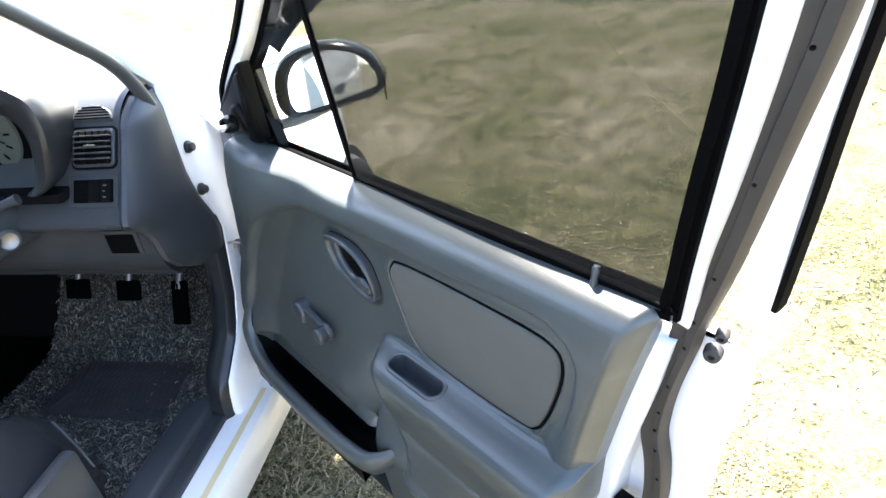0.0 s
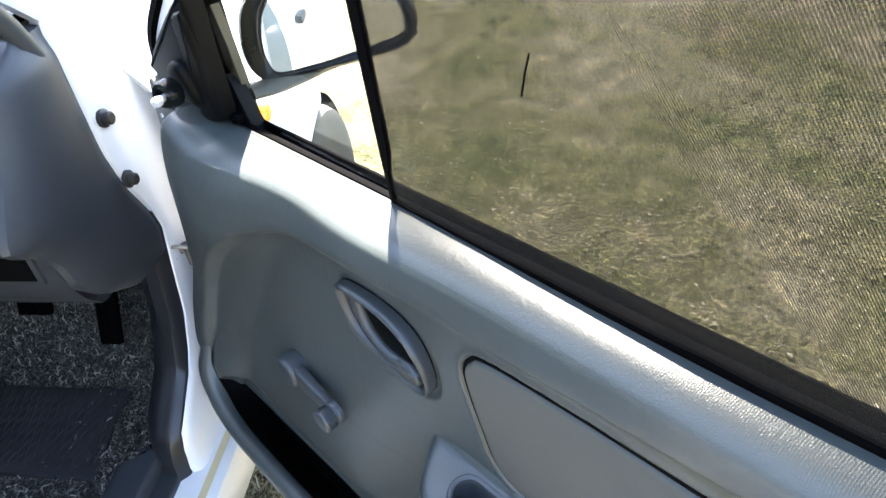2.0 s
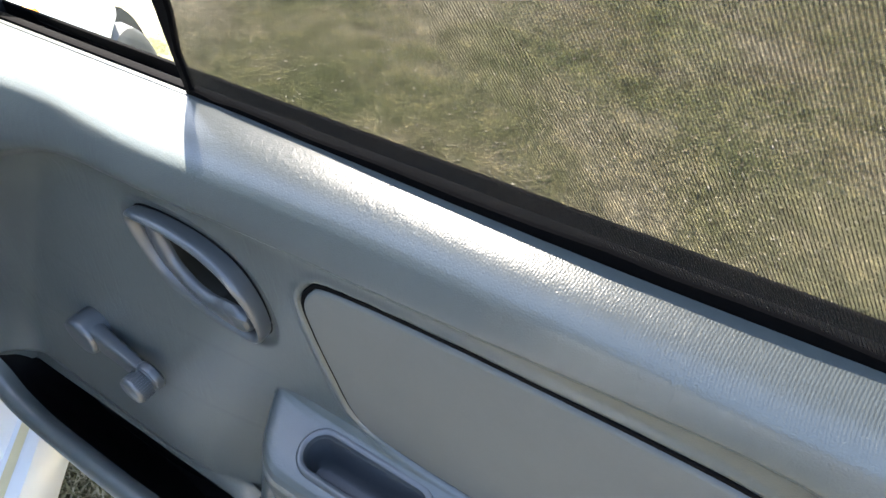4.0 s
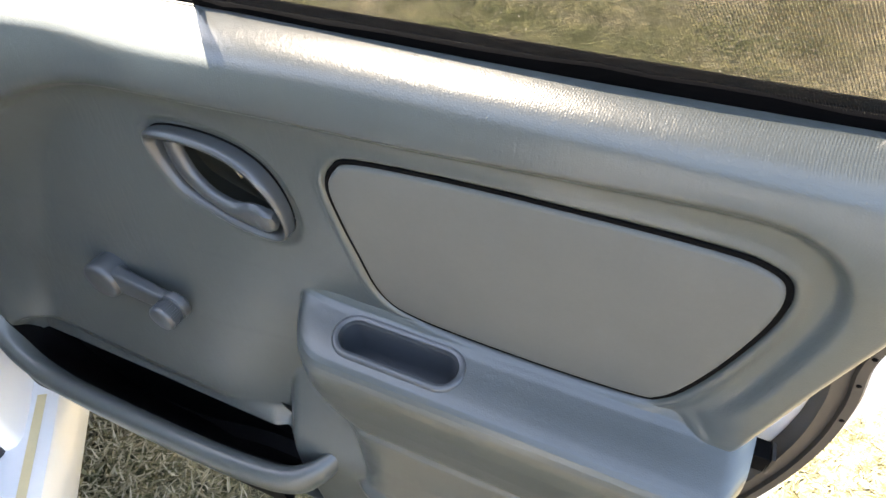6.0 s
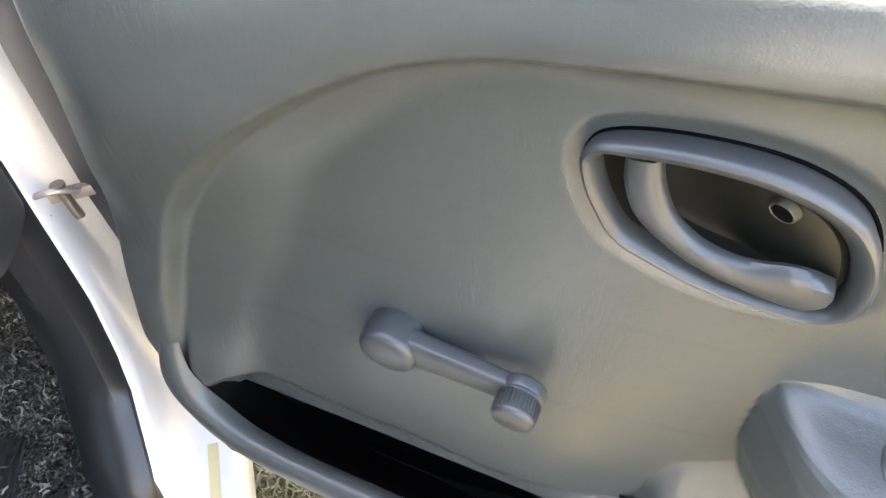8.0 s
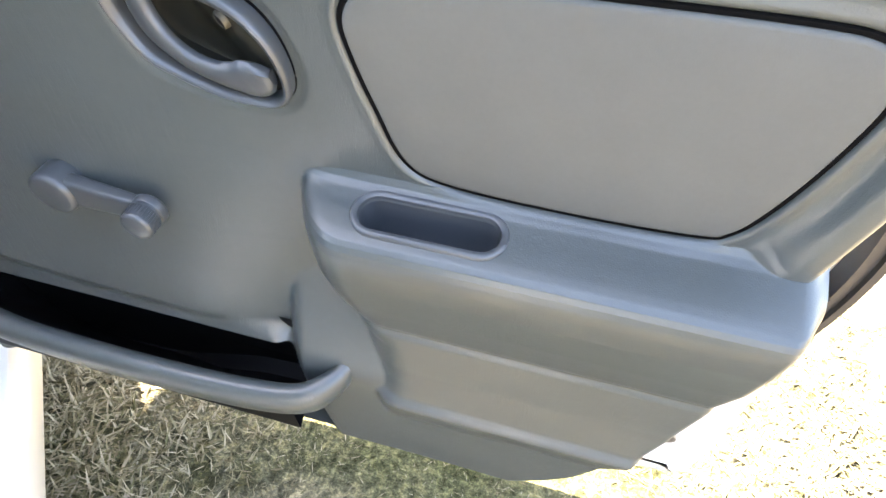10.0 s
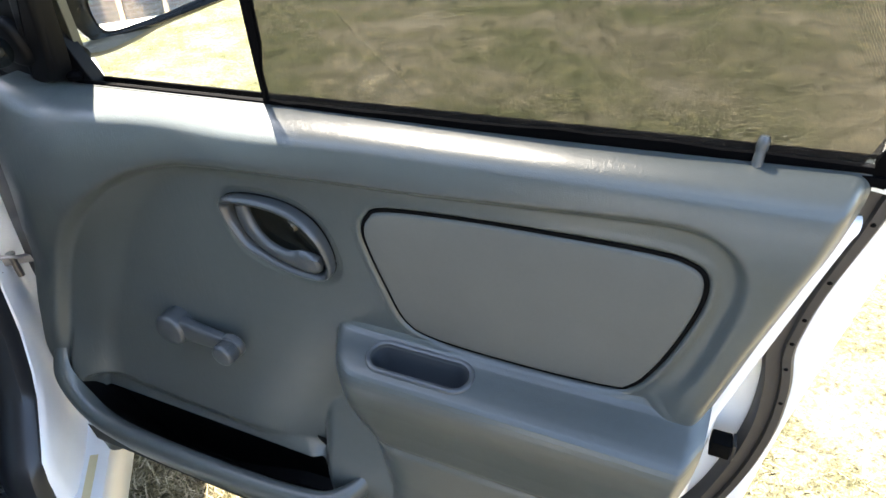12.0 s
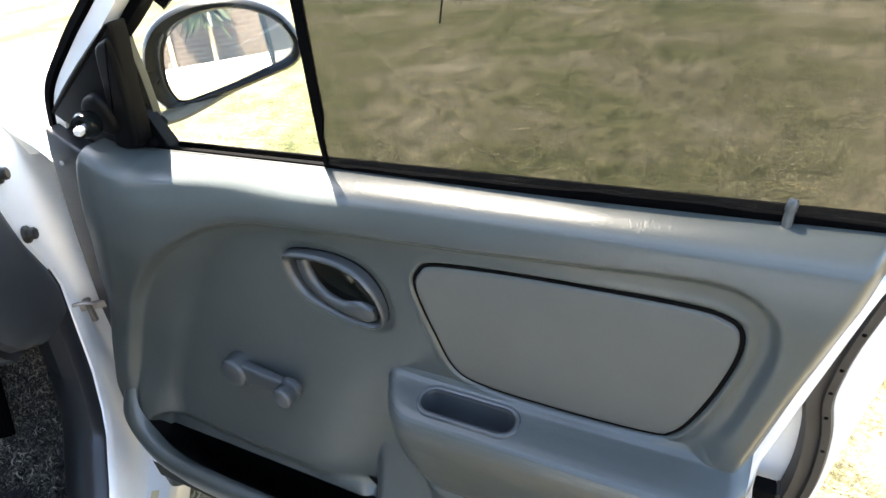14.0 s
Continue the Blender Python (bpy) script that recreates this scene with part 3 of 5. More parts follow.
# inner door handle
def build_handle():
    c = np.mean(MOUTH, 0)
    def blend(t):
        return BEZEL * (1 - t) + MOUTH * t
    def proud(p):
        """The surround stands further out towards its rear."""
        return 0.0030 * float(np.clip(p[0] / 0.12, 0, 1))
    prof = [(0.20, -0.014), (0.10, -0.004), (0.03, 0.0010), (0.0, 0.0045), (0.02, 0.0068), (0.10, 0.0086), (0.24, 0.0095), (0.42, 0.0088), (0.60, 0.0066), (0.78, 0.0036), (0.92, 0.0006), (1.0, -0.003), (1.0, -0.008)]
    width = np.clip(RIM_WIDTH / 0.0118, 0.40, 1.1)
    loops = [[door_pt(p, d * (k if d > 0 else 1) + proud(p)) for p, k in zip(blend(t), width)] for t, d in prof]
    # added black ring that paints the seam shadow under the surround's edge
    tube("handle_seam_shade", [door_pt(p, -0.0030) for p in offset(BEZEL, 0.0008)], 0.0010, DARK_RUBBER, door, "thin black line for the seam shadow round the handle", 8, True)
    handle = rings("inner_handle", loops, PLASTIC, door, "silver-grey plastic inner door handle surround", cap=(False, False))
    def floor_at(p):
        k = step(p[0] * 0.8 + (p[1] - 0.79) * 0.6, 0.030, 0.078)
        return -0.026 * (1 - k) - 0.0005 * k
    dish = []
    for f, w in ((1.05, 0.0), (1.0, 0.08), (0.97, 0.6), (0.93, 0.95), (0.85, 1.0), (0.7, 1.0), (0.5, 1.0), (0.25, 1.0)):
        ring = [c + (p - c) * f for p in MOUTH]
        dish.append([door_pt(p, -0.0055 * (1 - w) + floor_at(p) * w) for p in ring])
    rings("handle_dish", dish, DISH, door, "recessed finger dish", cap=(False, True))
    # crescent pull lever, from the upper front corner down to the rear
    outer = spline([(0.0185, 0.8040), (0.0205, 0.788), (0.0290, 0.7715), (0.0490, 0.7560), (0.0715, 0.7470), (0.0955, 0.7425), (0.1080, 0.7430), (0.1150, 0.7475), (0.1168, 0.7530)], 8)
    inner = spline([(0.0345, 0.8070), (0.0378, 0.794), (0.0455, 0.7785), (0.0590, 0.7675), (0.0740, 0.7635), (0.0850, 0.7650), (0.0950, 0.7685), (0.1060, 0.7675), (0.1145, 0.7630)], 8)
    k = np.linspace(0, 1, len(outer))
    loops = []
    for i in range(len(outer)):
        a, b = inner[i], outer[i]
        front = np.interp(k[i], [0, 0.4, 0.75, 0.9, 1], [0.0050, 0.0085, 0.0115, 0.0108, 0.0085])
        pad = np.interp(k[i], [0, 0.55, 0.7, 1], [0.0, 0.0, 0.0014, 0.0010])
        ring = []
        for f, d in ((0.03, front - 0.0075), (0.0, front - 0.005), (0.08, front - 0.0018), (0.22, front), (0.5, front - pad), (0.80, front - 0.001 - pad * 0.3), (0.95, front - 0.0035), (1.0, front - 0.0065), (0.5, front - 0.0080)):
            ring.append(door_pt(a + (b - a) * f, d))
        loops.append(ring)
    rings("pull_lever", loops, PLASTIC, door, "curved grey pull lever")
    hy = -floor_at(np.array([0.084, 0.7905])) - 0.0028
    lathe("screw_hole", [(0.0066, -0.003), (0.0060, 0.0002), (0.0054, 0.0008), (0.0048, 0.0004), (0.0046, -0.002)], OLIVE, door, (0.084, hy, 0.7905), (-0.55, -1, -0.35), "olive plastic rim")
    lathe("screw_recess", [(0.0050, 0.0), (0.0, 0.0001)], HOLE, door, (0.084, hy - 0.0006, 0.7905), (-0.55, -1, -0.35), "dark screw hole")


build_handle()


# window winder
def build_crank():
    hub, end = Vector((-0.102, 0, 0.625)), Vector((-0.009, 0, 0.629))
    crank = lathe("window_crank", [(0.0215, -0.004), (0.0215, 0.004), (0.0205, 0.010), (0.0190, 0.012), (0.0208, 0.016), (0.0212, 0.033), (0.0211, 0.0352), (0.0206, 0.0374), (0.0194, 0.0390), (0.0175, 0.0398), (0.010, 0.0405), (0.0, 0.0407)], PLASTIC, door, tuple(hub), (0, -1, 0), "grey plastic window winder hub", 32)
    loops = []
    for f, w, th in ((0.0, 0.0160, 0.0075), (0.14, 0.0150, 0.0080), (0.5, 0.0128, 0.0072), (0.85, 0.0112, 0.0062), (1.0, 0.0112, 0.0052), (1.07, 0.0095, 0.0046), (1.11, 0.0060, 0.0040)):
        p = hub.lerp(end, f)
        y = -(0.026 + 0.008 * f)
        ring = []
        for j in range(32):
            a = 2 * math.pi * j / 32
            ca, sa = math.cos(a), math.sin(a)
            ring.append((p.x, y + th * math.copysign(abs(ca) ** 0.45, ca), p.z + w * math.copysign(abs(sa) ** 0.45, sa)))
        loops.append(ring)
    rings("crank_arm", loops, PLASTIC, door)
    lathe("crank_knob", [(0.0, 0.027), (0.0125, 0.028), (0.0148, 0.030), (0.0152, 0.0345), (0.0144, 0.0370), (0.0128, 0.0378), (0.0126, 0.0388), (0.0134, 0.0398), (0.0139, 0.0510), (0.0136, 0.0530), (0.0126, 0.0543), (0.0105, 0.0549), (0.0, 0.0552)], PLASTIC, door, tuple(end), (0, -1, 0), "round turning knob")
    for k in range(36):
        a = 2 * math.pi * k / 36
        box("knob_rib", (-0.0004, -0.0512, 0.0132), (0.0004, -0.0405, 0.0142), PLASTIC, door, 0, "", Matrix.Translation(end) @ Matrix.Rotation(a, 4, "Y"))


build_crank()

# lock pin by the rear of the sill
lathe("lock_pin", [(0.0, -0.004), (0.0040, -0.004), (0.0036, 0.010), (0.0033, 0.0122), (0.0042, 0.0137), (0.0042, 0.0208), (0.0030, 0.0229), (0.0, 0.0234)], PLASTIC, door, (0.476, 0.0315, 0.9042), (0.06, 0.18, 1), "grey pull-up lock pin", 16)
lathe("grommet", [(0.0078, -0.002), (0.0078, 0.0004), (0.0066, 0.0012), (0.0050, 0.0012), (0.0046, -0.002)], PLASTIC, door, (0.4758, 0.0312, 0.9036), (0, -0.42, 0.90), n=18)


# steel shell behind the trim
def build_shell():
    line = spline([(-0.385, 0.897), (-0.395, 0.885), (-0.412, 0.75), (-0.418, 0.50), (-0.415, 0.30), (-0.395, 0.20), (-0.35, 0.168), (-0.10, 0.163), (0.20, 0.163), (0.48, 0.165), (0.535, 0.185), (0.548, 0.25), (0.552, 0.40), (0.562, 0.56), (0.578, 0.72), (0.596, 0.86), (0.600, 0.897), (0.57, 0.93), (0.40, 0.945), (0.0, 0.945), (-0.3, 0.93)], 8, True)
    loops = []
    for d, grow, top in ((-0.150, 0.020, 0.70), (-0.140, 0.006, 0.76), (-0.118, 0.000, 0.82), (-0.092, 0.001, 0.858), (-0.080, 0.003, 0.872), (-0.076, 0.008, 0.874), (-0.076, 0.030, 0.874)):
        q = offset(line, grow)
        loops.append([door_pt((p[0], min(0.163 + (p[1] - 0.163) * (top - 0.163) / 0.730, top)), d) for p in q])
    rings("door_shell", loops, PAINT, door, "white painted steel door shell", cap=(True, True))


build_shell()
INNER = [(-0.27, 0.868), (-0.33, 0.62), (-0.33, 0.36), (-0.28, 0.25), (-0.20, 0.205), (0.34, 0.205), (0.412, 0.330), (0.468, 0.444), (0.496, 0.505), (0.503, 0.634), (0.518, 0.70), (0.542, 0.804), (0.554, 0.866)]
plate("inner_panel", INNER, -0.078, -0.045, PAINT, door, "white painted inner door panel", bevel=0.008)
# outer lower skin below the belt is the shell's far face; the hem along the rear
tube("door_hem", [(x, 0.128, z) for x, z in spline([(0.606, 0.90), (0.600, 0.86), (0.581, 0.72), (0.566, 0.56), (0.556, 0.40), (0.552, 0.25), (0.54, 0.185), (0.48, 0.160)], 6)], 0.006, PAINT, door, "", 8)

# front closing flange in dark vinyl
flange = [(-0.26, 0.872), (-0.335, 0.884), (-0.382, 0.908), (-0.398, 0.87), (-0.425, 0.74), (-0.446, 0.60), (-0.448, 0.52), (-0.420, 0.48), (-0.415, 0.30), (-0.33, 0.28), (-0.32, 0.6)]
plate("front_flange", flange, -0.046, -0.022, KICK, door, "dark rubberised front edge of the door", bevel=0.006)
for fx, fz in ((-0.372, 0.862),):
    lathe("plug", [(0.0030, -0.001), (0.0030, 0.0006), (0.002, 0.0010), (0.0, 0.0011)], TIP, door, (fx, 0.019, fz), (0, -1, 0), n=14)

# rear weatherstrip: soft profile following the opening
strip_path = spline([(0.672, 1.36), (0.645, 1.20), (0.615, 1.085), (0.583, 0.966), (0.562, 0.894), (0.555, 0.855), (0.541, 0.790), (0.536, 0.752), (0.535, 0.722), (0.542, 0.680), (0.543, 0.620), (0.532, 0.545), (0.510, 0.468), (0.470, 0.388), (0.425, 0.318), (0.37, 0.245), (0.28, 0.207), (0.0, 0.195), (-0.25, 0.20)], 8)


def build_strip():
    loops = []
    t = np.gradient(strip_path, axis=0)
    t /= np.linalg.norm(t, axis=1)[:, None]
    for p, q in zip(strip_path, t):
        nrm = np.array([-q[1], q[0]])
        y0 = 0.070 - (0.2 * (p[1] - 0.9) if p[1] > 0.9 else 0.0)
        ring = []
        wave = 0.95 + 0.35 * step(p[1], 0.80, 1.0)
        for o, d in ((0.0125, 0.004), (0.0125, -0.010), (0.010, -0.0145), (0.003, -0.0155), (0.0015, -0.012), (-0.003, -0.0135), (-0.0105, -0.016), (-0.0125, -0.011), (-0.0135, 0.004)):
            o *= wave
            w = p + nrm * o
            ring.append((w[0], y0 + d, w[1]))
        loops.append(ring)
    rings("weatherstrip", loops, RUBBER, door, "grey-brown rubber door seal with pin holes")
    for k in range(4, 76, 7):
        p = strip_path[k] + np.array([0.0, 0.0])
        y0 = 0.070 - (0.2 * (p[1] - 0.9) if p[1] > 0.9 else 0.0)
        lathe("seal_pin_hole", [(0.0020, 0.0), (0.0, 0.0003)], HOLE, door, (p[0] + 0.006, y0 - 0.0158, p[1]), (0, -1, 0), n=8)


build_strip()


# latch, bumpers and screws on the rear edge
box("latch", (0.503, 0.0415, 0.5860), (0.522, 0.060, 0.6060), HOLE, door, 0.002, "black door latch mouth")
box("latch_plate", (0.5223, 0.0420, 0.5850), (0.5255, 0.060, 0.6070), BOLT, door, 0.001, "steel latch edge")
for bx, bz, br_ in ((0.590, 0.886, 0.0060), (0.584, 0.862, 0.0085)):
    lathe("bump_stop", [(br_, -0.003), (br_, 0.004), (br_ * 0.85, 0.008), (br_ * 0.4, 0.009), (br_ * 0.35, 0.005), (0.0, 0.005)], RUBBER, door, (bx, 0.066, bz), (0.3, -1, 0), "grey rubber door buffer", 18)
lathe("drain_plug", [(0.010, -0.002), (0.010, 0.002), (0.006, 0.004), (0.0, 0.004)], STEEL, door, (0.489, 0.066, 0.288), (0, -1, 0), n=16)


# window frame: rear upright, front upright and top rail, all leaning inwards
def rail(name, path, w, t, mat, label="", back=0.0):
    """A flat-fronted rail in the leaning window plane; w across, t deep."""
    path = np.array(path, float)
    tg = np.gradient(path, axis=0)
    tg /= np.linalg.norm(tg, axis=1)[:, None]
    loops = []
    for p, q in zip(path, tg):
        nrm = np.array([-q[1], q[0]])
        ring = []
        for o, d in ((0.5, 0.0), (0.5, -0.7), (0.42, -1.0), (-0.42, -1.0), (-0.5, -0.7), (-0.5, 0.0)):
            m = p + nrm * o * w
            ring.append((m[0], lean(p[1]) + back + d * t, m[1]))
        loops.append(ring)
    return rings(name, loops, mat, door, label)


FRONT_LINE = spline([(-0.398, 0.876), (-0.345, 0.946), (-0.25, 1.013), (-0.15, 1.075), (-0.05, 1.145), (0.06, 1.225), (0.20, 1.315), (0.32, 1.37)], 6)
TOP_LINE = spline([(0.32, 1.37), (0.40, 1.388), (0.50, 1.393), (0.64, 1.385)], 6)
rail("rear_frame", spline([(0.557, 0.888), (0.572, 0.97), (0.596, 1.06), (0.624, 1.18), (0.662, 1.38)], 6), 0.018, 0.020, PAINT, "white rear upright of the window frame", 0.030)
rail("rear_frame_flange", spline([(0.597, 0.885), (0.612, 1.0), (0.627, 1.10), (0.641, 1.19), (0.668, 1.38)], 6), 0.032, 0.014, PAINT, "white outer flange", 0.075)
rail("rear_edge_seal", spline([(0.616, 0.905), (0.634, 1.02), (0.645, 1.10), (0.660, 1.19), (0.688, 1.38)], 6), 0.006, 0.02, DARK_RUBBER, "black edge trim", 0.078)
rail("front_frame", FRONT_LINE, 0.022, 0.030, PAINT, "white front upright of the window frame", 0.035)
rail("front_edge_seal", FRONT_LINE + np.array([-0.010, 0.013]), 0.010, 0.032, DARK_RUBBER, "black edge seal", 0.035)
rail("front_run_channel", FRONT_LINE + np.array([0.010, -0.014]), 0.012, 0.018, DARK_RUBBER, "black glass channel", 0.035)
rail("top_frame", TOP_LINE, 0.026, 0.030, PAINT, "white top rail of the window frame", 0.035)
rail("rear_run_channel", spline([(0.553, 0.895), (0.567, 0.97), (0.586, 1.06), (0.611, 1.18), (0.646, 1.38)], 6), 0.010, 0.012, DARK_RUBBER, "black glass channel", 0.016)

# belt line: inner seal, glass slot, outer seal, rising a little to the rear
BELT = Matrix.Translation((0.05, 0, 0.897)) @ Matrix.Rotation(radians(-1.25), 4, "Y") @ Matrix.Translation((-0.05, 0, -0.897))
box("inner_belt_seal", (-0.24, 0.0340, 0.8890), (0.556, 0.0362, 0.8965), DARK_RUBBER, door, 0.001, "thin black joint along the trim", BELT)
box("belt_bead", (-0.24, 0.0364, 0.8880), (0.556, 0.0405, 0.8985), PLASTIC, door, 0.003, "narrow grey bead", BELT)
box("belt_lip", (-0.24, 0.0415, 0.886), (0.556, 0.0490, 0.9000), DARK_RUBBER, door, 0.002, "black inner belt seal", BELT)
box("outer_belt_seal", (-0.24, 0.0600, 0.884), (0.556, 0.0635, 0.9000), DARK_RUBBER, door, 0.0015, "black outer belt seal", BELT)
box("belt_moulding", (-0.24, 0.0645, 0.872), (0.556, 0.0720, 0.8900), BLACK, door, 0.003, "dull black outer belt moulding", BELT)
pane = raw("window_glass", [(-0.23, lean(0.89) + 0.018, 0.89), (0.545, lean(0.89) + 0.018, 0.89), (0.62, lean(1.36) + 0.018, 1.36), (0.32, lean(1.35) + 0.018, 1.35), (-0.10, lean(1.10) + 0.018, 1.10), (-0.18, lean(1.04) + 0.018, 1.04)], [(0, 1, 2, 3, 4, 5)], GLASS, door, "clear side window pane", False)
pane.visible_shadow = False


# sail triangle with the mirror adjuster
def build_sail():
    tri = spline([(-0.340, 0.932), (-0.305, 0.906), (-0.270, 0.893), (-0.246, 0.888), (-0.226, 0.894), (-0.207, 0.904), (-0.190, 0.94), (-0.173, 0.984), (-0.148, 1.040), (-0.156, 1.048), (-0.24, 1.002), (-0.312, 0.958), (-0.337, 0.940)], 5, True)
    at_window = lambda p, d: (p[0], lean(p[1]) - d, p[1])
    plate("mirror_sail", tri, -0.004, 0.016, BLACK, door, "black triangular mirror cover with adjuster", bevel=0.005, place=at_window)
    ridge = spline([(-0.251, 0.892), (-0.230, 0.895), (-0.209, 0.905), (-0.190, 0.943), (-0.174, 0.981), (-0.156, 1.030), (-0.168, 1.032), (-0.187, 1.020), (-0.209, 0.975), (-0.232, 0.931)], 4, True)
    plate("cover_ridge", ridge, 0.010, 0.020, BLACK, door, "raised dark grey edge of the cover", bevel=0.005, place=at_window)
    c = Vector((-0.240, 0.004, 0.938))
    boss = spline([(-0.262, 0.946), (-0.254, 0.960), (-0.236, 0.969), (-0.221, 0.968), (-0.214, 0.950), (-0.216, 0.926), (-0.235, 0.916), (-0.256, 0.926)], 3, True)
    plate("adjuster_boot", boss, 0.008, 0.028, BLACK, door, "faceted black adjuster boss", bevel=0.009, place=at_window)
    lathe("adjuster_collar", [(0.0155, -0.004), (0.0155, 0.006), (0.0125, 0.0125), (0.0075, 0.0135), (0.0065, 0.008), (0.0, 0.008)], GLOSS_BLACK, door, tuple(c + Vector((0.002, -0.012, 0.0))), (0.40, -1, 0.15), n=20)
    lathe("adjuster_lever", [(0.0, 0.004), (0.0040, 0.004), (0.0038, 0.016), (0.0054, 0.020), (0.0054, 0.025), (0.0036, 0.0280), (0.0, 0.0285)], TIP, door, tuple(c + Vector((0.002, -0.012, 0.0))), (0.55, -1, 0.0), "small glossy grey adjuster lever", 16)
    backing = [(-0.392, 0.862), (-0.185, 0.862), (-0.185, 0.895), (-0.215, 0.945), (-0.30, 0.948), (-0.385, 0.905)]
    plate("sail_backing", backing, -0.062, -0.046, BLACK, door, bevel=0.002)
    # quarter post and its channel behind the sail
    post = [(-0.290, 0.880), (-0.236, 0.880), (-0.211, 0.972), (-0.188, 1.046), (-0.206, 1.034), (-0.250, 0.96)]
    plate("quarter_post", np.array(post), 0.0, 0.012, BLACK, door, "dark quarter window post", bevel=0.003, place=lambda p, d: (p[0], lean(p[1]) + 0.040 - d, p[1]))
    trim_line = [(-0.2435, 0.883), (-0.2190, 0.883), (-0.1950, 0.980), (-0.1860, 1.043), (-0.1930, 1.048), (-0.2160, 0.972)]
    plate("quarter_trim", np.array(trim_line), 0.0, 0.010, OLIVE, door, "olive-grey quarter post trim", bevel=0.0012, place=lambda p, d: (p[0], lean(p[1]) + 0.034 - d, p[1]))
    lathe("seal_end", [(0.0, 0.0), (0.008, 0.001), (0.009, 0.006), (0.006, 0.010), (0.0, 0.011)], DARK_RUBBER, door, (-0.205, 0.042, 0.895), (0, 0, 1), "rubber end of the belt seal", 12)
    # smoked rain visor along the front upright, outside the glass
    low = spline([(-0.145, 1.048), (-0.05, 1.098), (0.09, 1.160), (0.22, 1.245), (0.34, 1.31), (0.62, 1.33)], 6)
    high = spline([(-0.150, 1.066), (-0.055, 1.135), (0.06, 1.215), (0.20, 1.305), (0.32, 1.36), (0.64, 1.378)], 6)
    rings("rain_visor", [[(p[0], lean(p[1]) + 0.052, p[1]) for p in low], [(p[0], lean(p[1]) + 0.056, p[1]) for p in low], [(p[0], lean(p[1]) + 0.045, p[1]) for p in high], [(p[0], lean(p[1]) + 0.041, p[1]) for p in high]], GLOSS_BLACK, door, "smoked black rain visor", closed=False)


build_sail()


# wing mirror
def build_mirror():
    a = radians(43)
    ux, uy = Vector((math.cos(a), math.sin(a), 0)), Vector((0, 0, 1))
    face_n = Vector((math.sin(a), -math.cos(a), 0.0))
    c = Vector((-0.166, 0.148, 0.974))
    line = spline([(-0.096, -0.010), (-0.086, 0.028), (-0.060, 0.054), (-0.015, 0.067), (0.038, 0.063), (0.079, 0.042), (0.099, 0.007), (0.089, -0.020), (0.045, -0.034), (-0.03, -0.050), (-0.074, -0.055), (-0.092, -0.040)], 6, True)
    def at(p, d):
        return c + ux * p[0] + uy * p[1] + face_n * d
    mid = np.mean(line, 0)
    def inset(w):
        """The frame is broader on the side of the car."""
        q = offset(line, w)
        q[:, 0] = 0.099 - w - (0.099 - w - q[:, 0]) * (1 - 7.0 * w)
        return q
    loops = [[at(p, d) for p in q] for q, d in ((inset(0.0125), -0.010), (inset(0.012), -0.002), (inset(0.009), 0.004), (offset(line, 0.004), 0.006), (offset(line, 0.0), 0.001), (offset(line, -0.001), -0.010))]
    for f, d in ((0.99, -0.03), (0.93, -0.055), (0.80, -0.075), (0.55, -0.09), (0.2, -0.096)):
        loops.append([at(mid + (p - mid) * f, d) for p in line])
    mirror = rings("wing_mirror", loops, GLOSS_BLACK, door, "glossy black door mirror housing", cap=(False, True))
    nrm = Vector((math.sin(a + 0.05), -math.cos(a + 0.05), 0.072)).normalized()
    flat = inset(0.0115)
    loops = []
    for p in flat:
        base = at(p, 0.0)
        q = c + face_n * -0.003
        loops.append(base + face_n * ((q - base).dot(nrm) / face_n.dot(nrm)))
    bm = bmesh.new()
    bm.faces.new([bm.verts.new(v) for v in loops])
    part("mirror_glass", bm, MIRROR, door, "flat mirror glass", False)
    # foot from the sail to the housing
    foot = [(-0.215, 0.066, 0.918), (-0.212, 0.095, 0.916), (-0.200, 0.125, 0.921), (-0.180, 0.158, 0.931), (-0.138, 0.195, 0.945), (-0.100, 0.222, 0.962)]
    tube("mirror_foot", spline(foot, 5), list(np.interp(np.linspace(0, 1, 26), [0, 0.3, 0.8, 1], [0.018, 0.018, 0.014, 0.004])), OLIVE, door, "olive-grey mirror foot", 12, flat=0.45)


build_mirror()

# net sunshade held inside the glass
shade = empty("window_sunshade", pose(0, 0, 0), label="black net sunshade with taped edges inside the window", category="sunshade")
SHADE = np.array([(0.058, 0.8985), (0.12, 0.8995), (0.30, 0.9032), (0.42, 0.9058), (0.540, 0.9085), (0.553, 0.915), (0.578, 1.03), (0.608, 1.16), (0.642, 1.345), (0.622, 1.355), (0.135, 1.345), (0.122, 1.33), (0.098, 1.18), (0.072, 1.03), (0.053, 0.912)])


